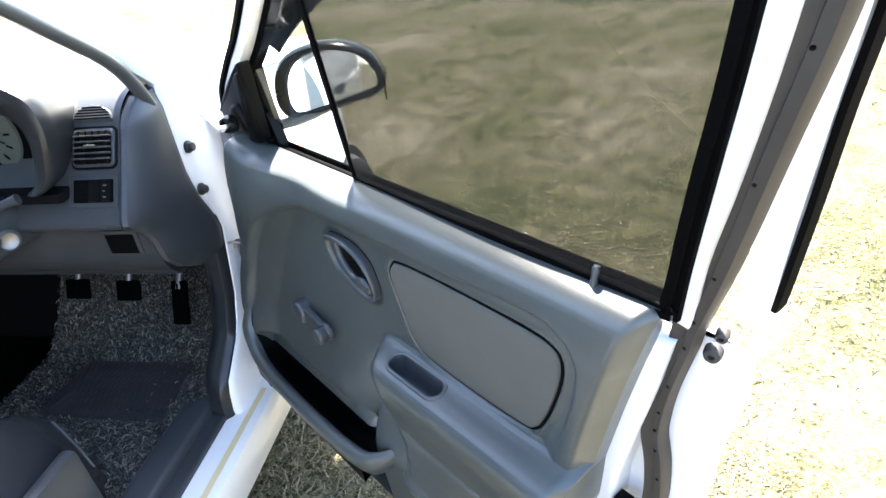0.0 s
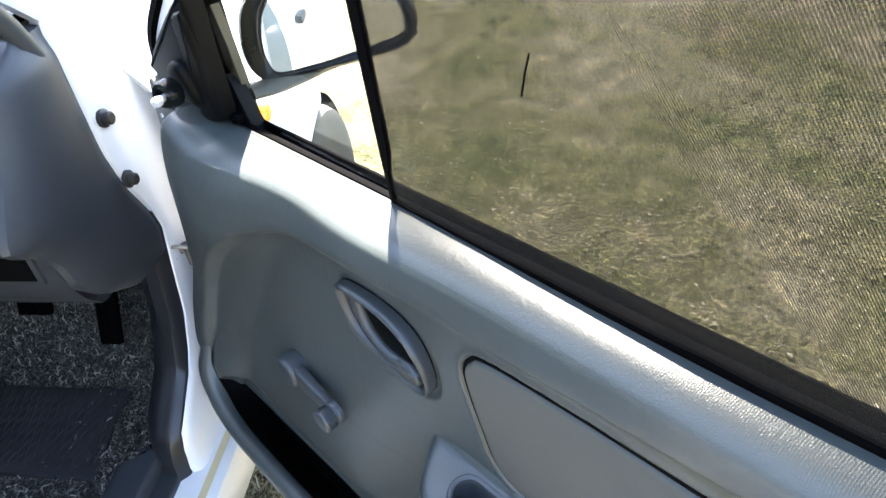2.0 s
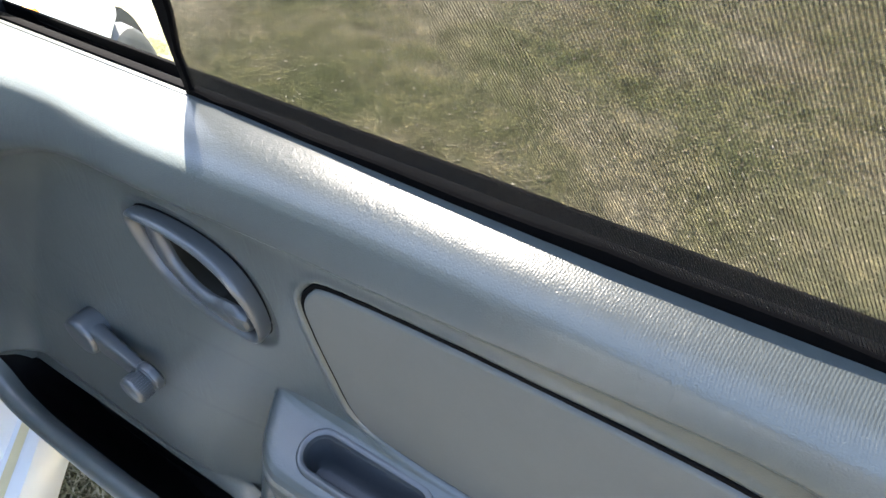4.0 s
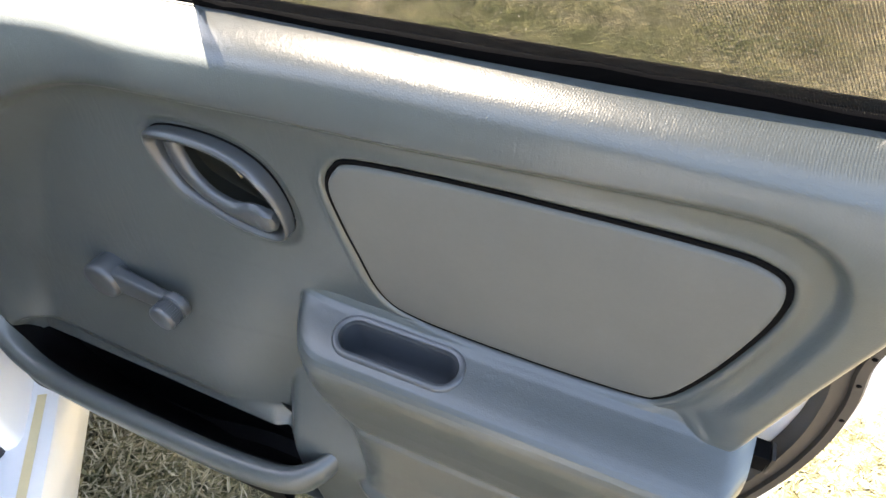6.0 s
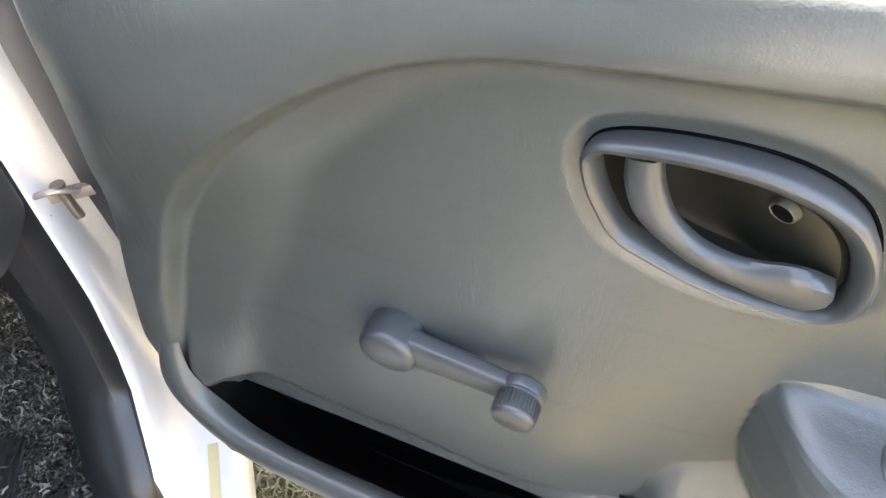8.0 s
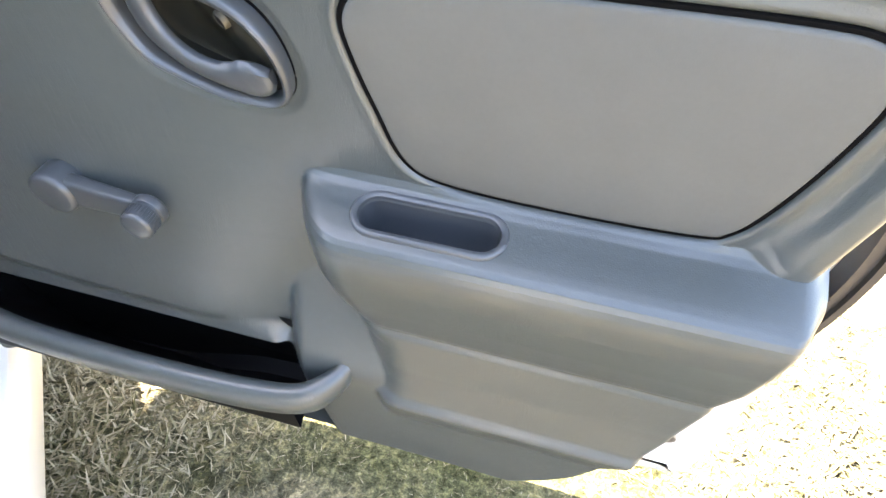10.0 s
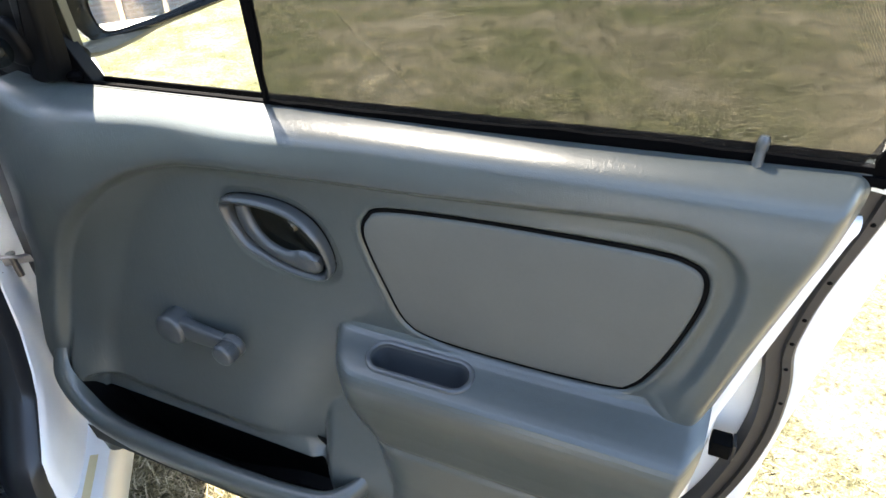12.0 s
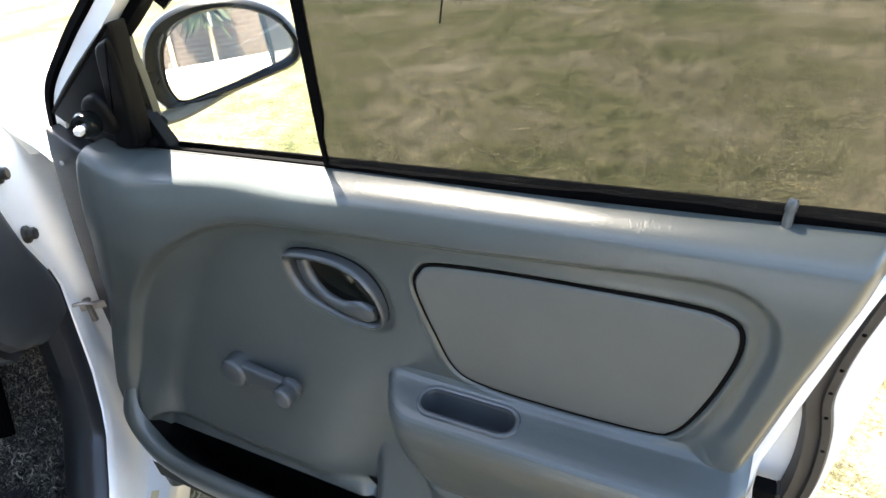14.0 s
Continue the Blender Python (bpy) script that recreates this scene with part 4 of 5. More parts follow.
def build_shade():
    line = spline(SHADE, 4, True)
    bow = lambda p: lean(p[1]) + 0.001 - 0.004 * math.sin((p[0] - 0.05) * 5.8) ** 2
    zs = np.linspace(0.8985, 1.352, 46)
    lo_x = np.interp(zs, [0.899, 0.915, 1.03, 1.18, 1.33, 1.352], [0.056, 0.055, 0.074, 0.100, 0.124, 0.14])
    hi_x = np.interp(zs, [0.8985, 0.9032, 0.9058, 0.9090, 0.915, 1.03, 1.16, 1.345, 1.352], [0.10, 0.30, 0.42, 0.539, 0.551, 0.576, 0.606, 0.640, 0.62])
    sheet_loops = [[(x, bow((x, z)), z) for x in np.linspace(a, b, 40)] for z, a, b in zip(zs, lo_x, hi_x)]
    rings("net", sheet_loops, MESH, shade, "see-through black net", closed=False)
    tube("pulled_thread", [(0.217, bow((0.217, 1.054)) - 0.0016, 1.053), (0.221, bow((0.22, 1.065)) - 0.0024, 1.066), (0.225, bow((0.225, 1.078)) - 0.0016, 1.079)], 0.0006, DARK_RUBBER, shade, "short pulled black thread", 6)
    loops = []
    for i, p in enumerate(line):
        w = 0.0085 if p[0] > 0.552 else (0.0048 + 0.0045 * math.exp(-((p[0] - 0.37) / 0.13) ** 2) if p[1] < 0.96 else 0.0105)
        q = offset(line, w)[i]
        rag = 0.0008 * math.sin(i * 2.3)
        loops.append([(p[0], bow(p) + 0.002, p[1]), (p[0], bow(p) - 0.0022, p[1]), (q[0], bow(q) - 0.0026, q[1] + rag), (q[0], bow(q) + 0.002, q[1] + rag)])
    loops.append(loops[0])
    rings("edge_tape", loops, DARK_RUBBER, shade, "black cloth edge binding", cap=(False, False))


build_shade()

# ---- the car: local x to its right, y ahead ----
SIDE, WING, FAR, MIDDLE = -0.21, -0.275, -1.63, -0.91


def build_fender():
    """Right front wing with its wheel arch, crowned at the top."""
    ys = np.linspace(0.335, 1.66, 60)
    loops = []
    for y in ys:
        r = 0.285
        d = abs(y - 0.94)
        low = 0.265 + math.sqrt(max(r * r - d * d, 0)) if d < r else 0.20
        low = max(low, 0.20)
        top = 0.918 - 0.150 * ((y - 0.335) / 1.28) ** 1.3
        ring = []
        for k in range(15):
            f = k / 14
            z = low + (top - low) * f
            x = WING - 0.10 * max(0, (z - (top - 0.22)) / 0.22) ** 2.2 - 0.02 * max(0, (0.5 - z) / 0.3) - 0.46 * (math.hypot(max(0, y - 0.90), 0.05) - 0.05)
            if f == 0:
                x -= 0.018
            ring.append((x, y, z))
        ring.append((WING - 0.15 - 0.30 * max(0, y - 1.0), y, top + 0.010))
        loops.append(ring)
    wing = rings("front_wing", loops, PAINT, car, "white front wing", closed=False)
    lathe("side_indicator", [(0.020, -0.002), (0.020, 0.004), (0.015, 0.011), (0.0, 0.014)], ORANGE, wing, (WING - 0.002, 0.57, 0.712), (1, 0, 0), "small amber side repeater", 20)
    return wing


near_wing = build_fender()


def build_wheel():
    wheel = lathe("wheel", [(0.16, -0.08), (0.165, 0.0), (0.155, 0.015)], RIM, car, (WING - 0.095, 0.94, 0.265), (1, 0, 0), "front wheel")
    prof = [(0.165, -0.085), (0.20, -0.095), (0.25, -0.085), (0.264, -0.06), (0.264, 0.05), (0.25, 0.075), (0.20, 0.085), (0.165, 0.07)]
    lathe("tyre", prof, TYRE, wheel, (WING - 0.095, 0.94, 0.265), (1, 0, 0), "black tyre", 40)
    lathe("rim", [(0.168, 0.060), (0.155, 0.055), (0.14, 0.030), (0.06, 0.045), (0.03, 0.055), (0.0, 0.055)], RIM, wheel, (WING - 0.095, 0.94, 0.265), (1, 0, 0), "grey wheel cover", 32)
    # dark liner of the arch
    loops = []
    for x in (WING - 0.045, WING - 0.34):
        loops.append([(x, 0.94 + 0.295 * math.cos(a), 0.265 + 0.295 * math.sin(a)) for a in np.linspace(-0.2, math.pi + 0.2, 24)])
    rings("arch_liner", loops, DARK_RUBBER, car, "black wheel arch liner", closed=False)


build_wheel()


def sheet(name, fn, nu, nv, mat, label="", parent=car, smooth=True):
    """A curved panel from a function of two numbers, 0 to 1."""
    loops = [[fn(i / nu, j / nv) for j in range(nv + 1)] for i in range(nu + 1)]
    return rings(name, loops, mat, parent, label, closed=False, smooth=smooth)


def bonnet(u, v):
    x = FAR + 0.15 + (SIDE - FAR - 0.30) * u
    x = MIDDLE + (x - MIDDLE) * (1 - 0.36 * max(0, v - 0.36))
    y = 0.60 + 1.06 * v
    s = (2 * u - 1) ** 2
    z = 0.948 - 0.155 * v ** 1.2 - 0.028 * s - 0.17 * max(0, v - 0.85) ** 1.4 * 3
    return (x, y - 0.10 * s, z)


sheet("bonnet", bonnet, 16, 12, PAINT, "white bonnet")
sheet("cowl", lambda u, v: (FAR + 0.16 + (SIDE - FAR - 0.32) * u, 0.60 - 0.10 * (2 * u - 1) ** 2 - 0.10 * (1 - v), 0.955 - 0.02 * (2 * u - 1) ** 2 + 0.008 * (1 - v)), 14, 3, BLACK, "black scuttle below the windscreen")
sheet("front_panel", lambda u, v: (FAR + 0.34 + (SIDE - FAR - 0.68) * u, 1.70 - 0.12 * (2 * u - 1) ** 4 - 0.06 * (2 * v - 1) ** 2, 0.20 + 0.55 * v), 14, 8, PAINT, "white nose and bumper")


def screen(u, v):
    x0, x1 = FAR + 0.20 + 0.10 * v, SIDE - 0.20 - 0.10 * v
    s = (2 * u - 1) ** 2
    return (x0 + (x1 - x0) * u, 0.52 - 0.60 * v - 0.09 * s * (1 - v) - 0.03 * s, 0.965 + 0.405 * v)


glass = sheet("windscreen", screen, 12, 8, GLASS, "clear windscreen")
glass.visible_shadow = False


def roof(u, v):
    s = (2 * u - 1) ** 2
    x = FAR + 0.20 + (SIDE - FAR - 0.40) * u
    return (x, -0.14 - 1.95 * v, 1.455 - 0.045 * s - 0.06 * (1 - v) ** 4 - 0.05 * v ** 3)


sheet("roof", roof, 10, 12, PAINT, "white roof")
sheet("headliner", lambda u, v: tuple(np.array(roof(u, v)) - np.array((0, 0, 0.03))), 10, 12, FABRIC, "grey headlining")


def EDGE(z):
    """How far ahead the interior trim's edge runs down the door opening."""
    return float(np.interp(z, [0.22, 0.33, 0.369, 0.436, 0.52, 0.585, 0.667, 0.70, 0.76, 0.82, 0.95, 0.985], [0.10, 0.105, 0.120, 0.205, 0.246, 0.260, 0.280, 0.272, 0.243, 0.229, 0.227, 0.235]))


# right pillar at the windscreen: white outside, grey garnish inside
def build_pillar():
    axis = spline([(-0.345, 0.42, 0.90), (-0.360, 0.345, 0.985), (-0.385, 0.225, 1.092), (-0.420, 0.085, 1.19), (-0.452, -0.10, 1.33), (-0.430, -0.20, 1.405)], 6)
    loops = []
    for p in axis:
        k = (p[2] - 0.9) / 0.48
        w = 0.078 - 0.024 * k
        ahead = float(np.interp(p[2], [0.92, 0.985, 1.06], [1.0, 0.62, 0.30]))
        ring = []
        for q in range(14):
            a = 2 * math.pi * q / 14
            r = w * 0.72 * math.sin(a) * (ahead if math.sin(a) > 0 else 1.0)
            ring.append(p + np.array([0.026 * math.cos(a), r, r]))
        loops.append(ring)
    pil = rings("screen_pillar", loops, PAINT, car, "white windscreen pillar")
    g = spline([(-0.373, 0.221, 0.932), (-0.370, 0.212, 0.955), (-0.370, 0.186, 1.008), (-0.371, 0.143, 1.060), (-0.376, 0.062, 1.122), (-0.392, 0.0, 1.175), (-0.43, -0.14, 1.29), (-0.43, -0.22, 1.37)], 8)
    tube("pillar_garnish", g, 0.0125, PLASTIC, pil, "grey plastic pillar garnish", 12)
    # hinge pillar below, with fixing bolts and check strap
    loops = []
    for z in np.linspace(0.22, 1.02, 28):
        rear = EDGE(z)
        out = np.interp(z, [0.22, 0.30, 0.40, 0.9, 0.985], [-0.315, -0.345, -0.350, -0.350, -0.352])
        loops.append([(-0.385, rear + 0.010, z), (out - 0.016, rear + 0.003, z), (out - 0.006, rear + 0.008, z), (out, rear + 0.022, z), (out, 0.31, z), (out - 0.002, 0.40 - 0.08 * float(step(z, 0.93, 0.965)), z), (out + 0.05 - 0.06 * float(step(z, 0.93, 0.965)), 0.50 - 0.17 * float(step(z, 0.93, 0.965)), z)])
    post = rings("hinge_pillar", loops, PAINT, car, "white painted hinge pillar", closed=False)
    for y, z in ((0.250, 0.862), (0.247, 0.773)):
        lathe("pillar_bolt", [(0.0125, -0.002), (0.0125, 0.0025), (0.0105, 0.004), (0.0085, 0.0045), (0.0085, 0.011), (0.007, 0.0125), (0.0, 0.0125)], BOLT, post, (-0.350, y, z), (1, 0, 0), "dark steel bolt", 12)
    strap = box("check_strap", (-0.390, 0.290, 0.607), (-0.312, 0.298, 0.619), BRIGHT, car, 0.002, "worn steel door check strap")
    box("strap_bracket", (-0.385, 0.280, 0.600), (-0.352, 0.300, 0.606), BRIGHT, strap, 0.002)
    tube("strap_hook", spline([(-0.386, 0.286, 0.612), (-0.365, 0.283, 0.624), (-0.340, 0.284, 0.626), (-0.322, 0.290, 0.616)], 5), 0.0030, BRIGHT, strap, "bent steel hook", 8)
    lathe("strap_pin", [(0.0048, -0.020), (0.0048, 0.016), (0.0065, 0.017), (0.0065, 0.020), (0.0, 0.021)], STEEL, strap, (-0.336, 0.290, 0.608), (0, 0, 1), n=12)


build_pillar()


# sill, with a black tread cover on its inner half
def build_sill():
    loops = []
    for y in np.linspace(0.34, -0.85, 30):
        sweep = 0.03 * max(0, (y - 0.16) / 0.18) ** 2
        loops.append([(-0.47, y, 0.285), (-0.375, y, 0.287 + sweep), (-0.335, y, 0.2868 + sweep), (-0.318, y, 0.284 + sweep), (-0.306, y, 0.276 + sweep), (-0.302, y, 0.262), (-0.300, y, 0.215), (-0.312, y, 0.165), (-0.345, y, 0.145), (-0.50, y, 0.145)])
    sill = rings("door_sill", loops, PAINT, car, "white painted door sill", closed=False)
    tape = [[(-0.331, y, 0.2892), (-0.319, y, 0.2868)] for y in np.linspace(0.19, -0.80, 20)]
    rings("protective_film", tape, Mat("yellowed_film", (0.62, 0.52, 0.30), 0.4).vary(5, 0.12, 60), sill, "yellowed strip along the sill", closed=False)
    line = [(-0.372, 0.150), (-0.372, -0.80), (-0.475, -0.80), (-0.475, 0.105), (-0.455, 0.150), (-0.44, 0.155)]
    plate("tread_cover", line, 0.284, 0.300, DASH, car, "dark plastic sill tread cover", bevel=0.006, place=lambda p, d: (p[0], p[1], d))
    raised = [(-0.405, 0.135), (-0.405, -0.80), (-0.480, -0.80), (-0.480, 0.10)]
    plate("tread_ridge", raised, 0.29, 0.318, DASH, car, "grey inner sill trim", bevel=0.014, place=lambda p, d: (p[0], p[1], d))


build_sill()


# kick panel closing the footwell at the hinge pillar
def build_kick():
    loops = []
    for z in np.linspace(0.25, 0.70, 26):
        rear = EDGE(z)
        loops.append([(-0.358, rear + 0.012, z), (-0.360, rear - 0.002, z), (-0.372, rear - 0.014, z), (-0.394, rear - 0.012, z), (-0.425, rear + 0.02, z), (-0.450, rear + 0.10, z), (-0.46, 0.62, z)])
    rings("kick_panel", loops, KICK, car, "black grained footwell side trim", closed=False)


build_kick()

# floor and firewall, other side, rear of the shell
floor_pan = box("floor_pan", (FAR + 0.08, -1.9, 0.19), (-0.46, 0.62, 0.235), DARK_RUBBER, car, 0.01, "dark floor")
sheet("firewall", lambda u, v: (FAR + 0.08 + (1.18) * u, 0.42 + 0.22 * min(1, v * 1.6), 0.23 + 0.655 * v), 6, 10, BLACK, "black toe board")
box("far_side", (FAR, -2.35, 0.20), (FAR + 0.05, 0.60, 0.93), PAINT, car, 0.02, "white far side of the body")
box("far_trim", (FAR + 0.055, -1.9, 0.24), (FAR + 0.075, 0.55, 0.92), DASH, car, 0.01, "grey far door trim")
# unseen far windows; their dark tint is added to hold back sky light
sheet("far_window", lambda u, v: (FAR + 0.03 + 0.16 * v, 0.40 - 0.45 * v - (2.2 - 0.5 * v) * u, 0.93 + 0.43 * v), 4, 4, TINT, "far windows, tinted dark to cut the light through the cabin")


def rear_side(u, v):
    y = -0.80 - 1.55 * u
    z = 0.20 + 0.72 * v
    arch = 0.27 + math.sqrt(max(0.32 ** 2 - (y + 1.40) ** 2, 0)) if abs(y + 1.40) < 0.32 else 0.2
    z = max(z, arch)
    return (SIDE - 0.05 * max(0, (v - 0.75) / 0.25) ** 2 - 0.02 * max(0, 0.3 - v) - 0.12 * max(0, u - 0.8) ** 1.5 * 5, y, z)


rear_panel = sheet("rear_side", rear_side, 40, 16, PAINT, "white rear door and quarter panel")
box("rear_handle", (SIDE - 0.004, -1.22, 0.775), (SIDE + 0.022, -1.08, 0.800), BLACK, rear_panel, 0.008, "black rear door handle")
sheet("rear_window", lambda u, v: (SIDE - 0.055 - 0.15 * v, -0.85 - (1.25 - 0.2 * v) * u, 0.925 + 0.40 * v), 4, 4, TINT, "dark rear side window")
box("centre_pillar", (SIDE - 0.14, -0.86, 0.25), (SIDE - 0.06, -0.78, 0.93), PAINT, car, 0.015, "white centre pillar")
tube("cant_rail", [(-0.425, -0.20, 1.405), (-0.41, -0.6, 1.412), (-0.42, -1.2, 1.405), (-0.46, -1.9, 1.35)], 0.03, PAINT, car, "white roof rail")
tube("centre_pillar_top", [(SIDE - 0.10, -0.82, 0.92), (SIDE - 0.18, -0.86, 1.15), (-0.415, -0.90, 1.40)], 0.028, PAINT, car, "white upper centre pillar")
sheet("tailgate", lambda u, v: (FAR + 0.1 + 1.24 * u, -2.35 + 0.35 * max(0, v - 0.55) ** 1.2 * 2, 0.25 + 1.12 * v), 6, 10, PAINT, "white tailgate")
rear_wheel = lathe("rear_wheel", [(0.0, 0.05), (0.165, 0.045), (0.2, 0.085), (0.262, 0.06), (0.265, -0.06), (0.2, -0.09), (0.0, -0.09)], TYRE, car, (SIDE - 0.11, -1.40, 0.267), (1, 0, 0), "rear wheel", 32)


def mirrored(ob, name, label):
    """The same panel on the far side of the car."""
    me = ob.data.copy()
    for v in me.vertices:
        v.co.x = 2 * -0.92 - v.co.x
    me.flip_normals()
    twin = new(name, me)
    twin.parent = car
    twin["label"] = label
    return twin


mirrored(near_wing, "far_wing", "white far front wing")
mirrored(rear_panel, "far_rear_side", "white far rear door and quarter panel")
mirrored(rear_wheel, "far_rear_wheel", "far rear wheel")

# ---- dashboard ----
def build_dash():
    dash = empty("dashboard", None)
    dash.parent = car
    dash["label"] = "grey moulded dashboard"
    # upper pad and fascia as one moulded section across the car
    prof = [(0.50, 0.985), (0.38, 1.004), (0.26, 1.003), (0.200, 0.995), (0.168, 0.981), (0.149, 0.965), (0.139, 0.949), (0.120, 0.920), (0.101, 0.890), (0.072, 0.844), (0.053, 0.815), (0.047, 0.802), (0.053, 0.791), (0.078, 0.783), (0.104, 0.768), (0.110, 0.745), (0.110, 0.705), (0.118, 0.675), (0.138, 0.648), (0.175, 0.635), (0.42, 0.64)]
    prof = spline(prof, 4)
    loops = [[(x, y, z) for y, z in prof] for x in np.concatenate([np.linspace(FAR + 0.10, -0.46, 20), np.linspace(-0.45, -0.388, 7)])]
    rings("dash_moulding", loops, DASH, dash, "grey grained dash moulding", closed=False)
    # end lobe beside the door, parted from the fascia by a soft valley
    loops = []
    for z in np.linspace(0.632, 0.985, 40):
        edge = EDGE(z)
        f = float(np.interp(z, [0.632, 0.66, 0.70, 0.745, 0.775, 0.79, 0.802, 0.815, 0.844, 0.890, 0.949, 0.965, 0.985], [0.185, 0.140, 0.112, 0.104, 0.084, 0.062, 0.050, 0.053, 0.072, 0.101, 0.139, 0.152, 0.185]))
        b = 0.012 * float(step(z, 0.64, 0.72) * step(-z, -0.978, -0.93))
        t = 0.010 * float(step(z, 0.945, 0.985))
        loops.append([(-0.400, f + 0.030, z), (-0.3925, f + 0.005, z), (-0.3880, f + 0.0015, z), (-0.3835, f - 0.0035 - 0.4 * b, z), (-0.3770, f - b, z), (-0.3690 - 0.3 * t, f - 0.7 * b, z), (-0.3620 - 0.6 * t, f + 0.008, z), (-0.3570 - t, f + 0.028, z), (-0.3550 - t, min(f + 0.060, edge - 0.03), z), (-0.3555 - t, edge - 0.012, z), (-0.3590 - t, edge, z), (-0.362 - t, edge + 0.008, z), (-0.40, 0.42, z)])
    rings("dash_end", loops, DASH, dash, "dark grey dash end moulding", cap=(True, True))
    # the fascia leans: along, into the dash, up its slope
    slope = Matrix(((1, 0, 0, 0), (0, 0.842, 0.539, 0.101), (0, -0.539, 0.842, 0.890), (0, 0, 0, 1)))
    on_fascia = lambda p, d: tuple(slope @ Vector((p[0], -d, p[1])))
    def soft(x0, x1, v0, v1, r):
        """Outline of a rectangle with rounded corners."""
        return [(cx + r * math.cos(a + h), cv + r * math.sin(a + h)) for cx, cv, a in ((x1 - r, v1 - r, 0), (x0 + r, v1 - r, math.pi / 2), (x0 + r, v0 + r, math.pi), (x1 - r, v0 + r, 1.5 * math.pi)) for h in np.linspace(0, math.pi / 2, 6)]
    # side vent
    fx0, fx1, v0, v1 = -0.479, -0.396, 0.000, 0.067
    plate("vent_seat", soft(fx0 - 0.004, fx1 + 0.004, v0 - 0.004, v1 + 0.004, 0.012), -0.006, 0.0012, BLACK, dash, "dark joint round the vent", bevel=0.0008, place=on_fascia)
    frame = plate("side_vent", soft(fx0, fx1, v0, v1, 0.010), -0.006, 0.0045, DASH, dash, "grey rounded air vent", bevel=0.003, place=on_fascia)
    plate("vent_throat", soft(fx0 + 0.005, fx1 - 0.005, v0 + 0.005, v1 - 0.005, 0.006), 0.0, 0.0052, HOLE, frame, "dark vent throat", bevel=0.0004, place=on_fascia)
    for k in range(5):
        v = v0 + 0.0125 + k * 0.0098
        box("slat", (fx0 + 0.005, -0.0105, v), (fx1 - 0.005, -0.0050, v + 0.0026), PLASTIC, frame, 0.0008, "", slope)
    for k in range(5):
        x = fx0 + 0.0135 + k * 0.0132
        box("vane", (x, -0.0075, v0 + 0.005), (x + 0.0022, -0.0050, v1 - 0.005), BLACK, frame, 0, "", slope)
    box("vent_tab", (-0.448, -0.0150, 0.0310), (-0.427, -0.0090, 0.0370), PLASTIC, frame, 0.002, "", slope)
    # demister grille on the shoulder
    arc = [(-0.440 + 0.040 * math.cos(a), 0.080 + 0.028 * math.sin(a)) for a in np.linspace(0, math.pi, 17)]
    gr = plate("demister", arc, -0.010, 0.0040, DASH, dash, "small half-round demister grille", bevel=0.002, place=on_fascia)
    for k in range(5):
        v = 0.0030 + k * 0.0048
        half = 0.0355 * math.sqrt(max(1 - (v / 0.0265) ** 2, 0.02))
        plate("grille_slot", [(-0.440 - half, 0.080 + v), (-0.440 + half, 0.080 + v), (-0.440 + half, 0.0828 + v), (-0.440 - half, 0.0828 + v)], 0.0, 0.0046, HOLE, gr, bevel=0.0004, place=on_fascia)
    # switch panel with one blank opening
    sw = plate("switch_panel", soft(-0.487, -0.391, -0.070, -0.014, 0.007), -0.006, 0.0022, DASH, dash, "switch panel with an empty bay", bevel=0.0018, place=on_fascia)
    plate("blank_bay", soft(-0.477, -0.399, -0.062, -0.022, 0.002), 0.0, 0.0030, HOLE, sw, "open switch bay", bevel=0.0003, place=on_fascia)
    box("rocker_switch", (-0.446, -0.0055, -0.060), (-0.424, -0.0020, -0.024), BLACK, sw, 0.001, "black blank switch", slope)
    box("headlamp_switch", (-0.422, -0.0065, -0.060), (-0.402, -0.0020, -0.024), BLACK, sw, 0.0015, "black levelling switch", slope)
    for k, w in enumerate((0.006, 0.004, 0.007)):
        box("switch_mark", (-0.416, -0.0072, -0.054 + k * 0.010), (-0.416 + w, -0.0066, -0.0515 + k * 0.010), DIAL, sw, 0, "white mark", slope)
    # small open pocket under the fascia
    box("cubby", (-0.482, 0.1040, 0.712), (-0.424, 0.1070, 0.752), HOLE, dash, 0.0, "dark open cubby hole")
    box("cubby_rim", (-0.490, 0.1055, 0.704), (-0.416, 0.114, 0.760), DASH, dash, 0.003)
    # instrument hood
    loops = []
    hood = spline([(-0.512, 0.866), (-0.486, 0.884), (-0.467, 0.915), (-0.448, 0.980), (-0.457, 1.028), (-0.505, 1.058), (-0.58, 1.068), (-0.66, 1.070), (-0.79, 1.055), (-0.855, 1.020), (-0.88, 0.96), (-0.87, 0.90), (-0.86, 0.862)], 5)
    def hood_loops(steps):
        return [[(-0.66 + (x + 0.66) * f, y, 0.862 + (z - 0.862) * (f if z > 0.87 else 1)) for x, z in hood] for y, f in steps]
    hd = rings("instrument_hood", hood_loops(((0.20, 0.78), (0.12, 0.90), (0.075, 0.970), (0.055, 0.995), (0.045, 0.985), (0.040, 0.950), (0.041, 0.880), (0.047, 0.800), (0.056, 0.765))), KICK, dash, "dark grey instrument hood", closed=False)
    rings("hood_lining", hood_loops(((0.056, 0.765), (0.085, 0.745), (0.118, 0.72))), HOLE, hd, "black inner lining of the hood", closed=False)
    box("instrument_face", (-0.83, 0.112, 0.864), (-0.505, 0.118, 1.00), HOLE, hd, 0, "black instrument backing")
    box("lower_lip", (-0.86, 0.050, 0.845), (-0.485, 0.115, 0.864), BLACK, hd, 0.006, "black lower lip of the instruments")
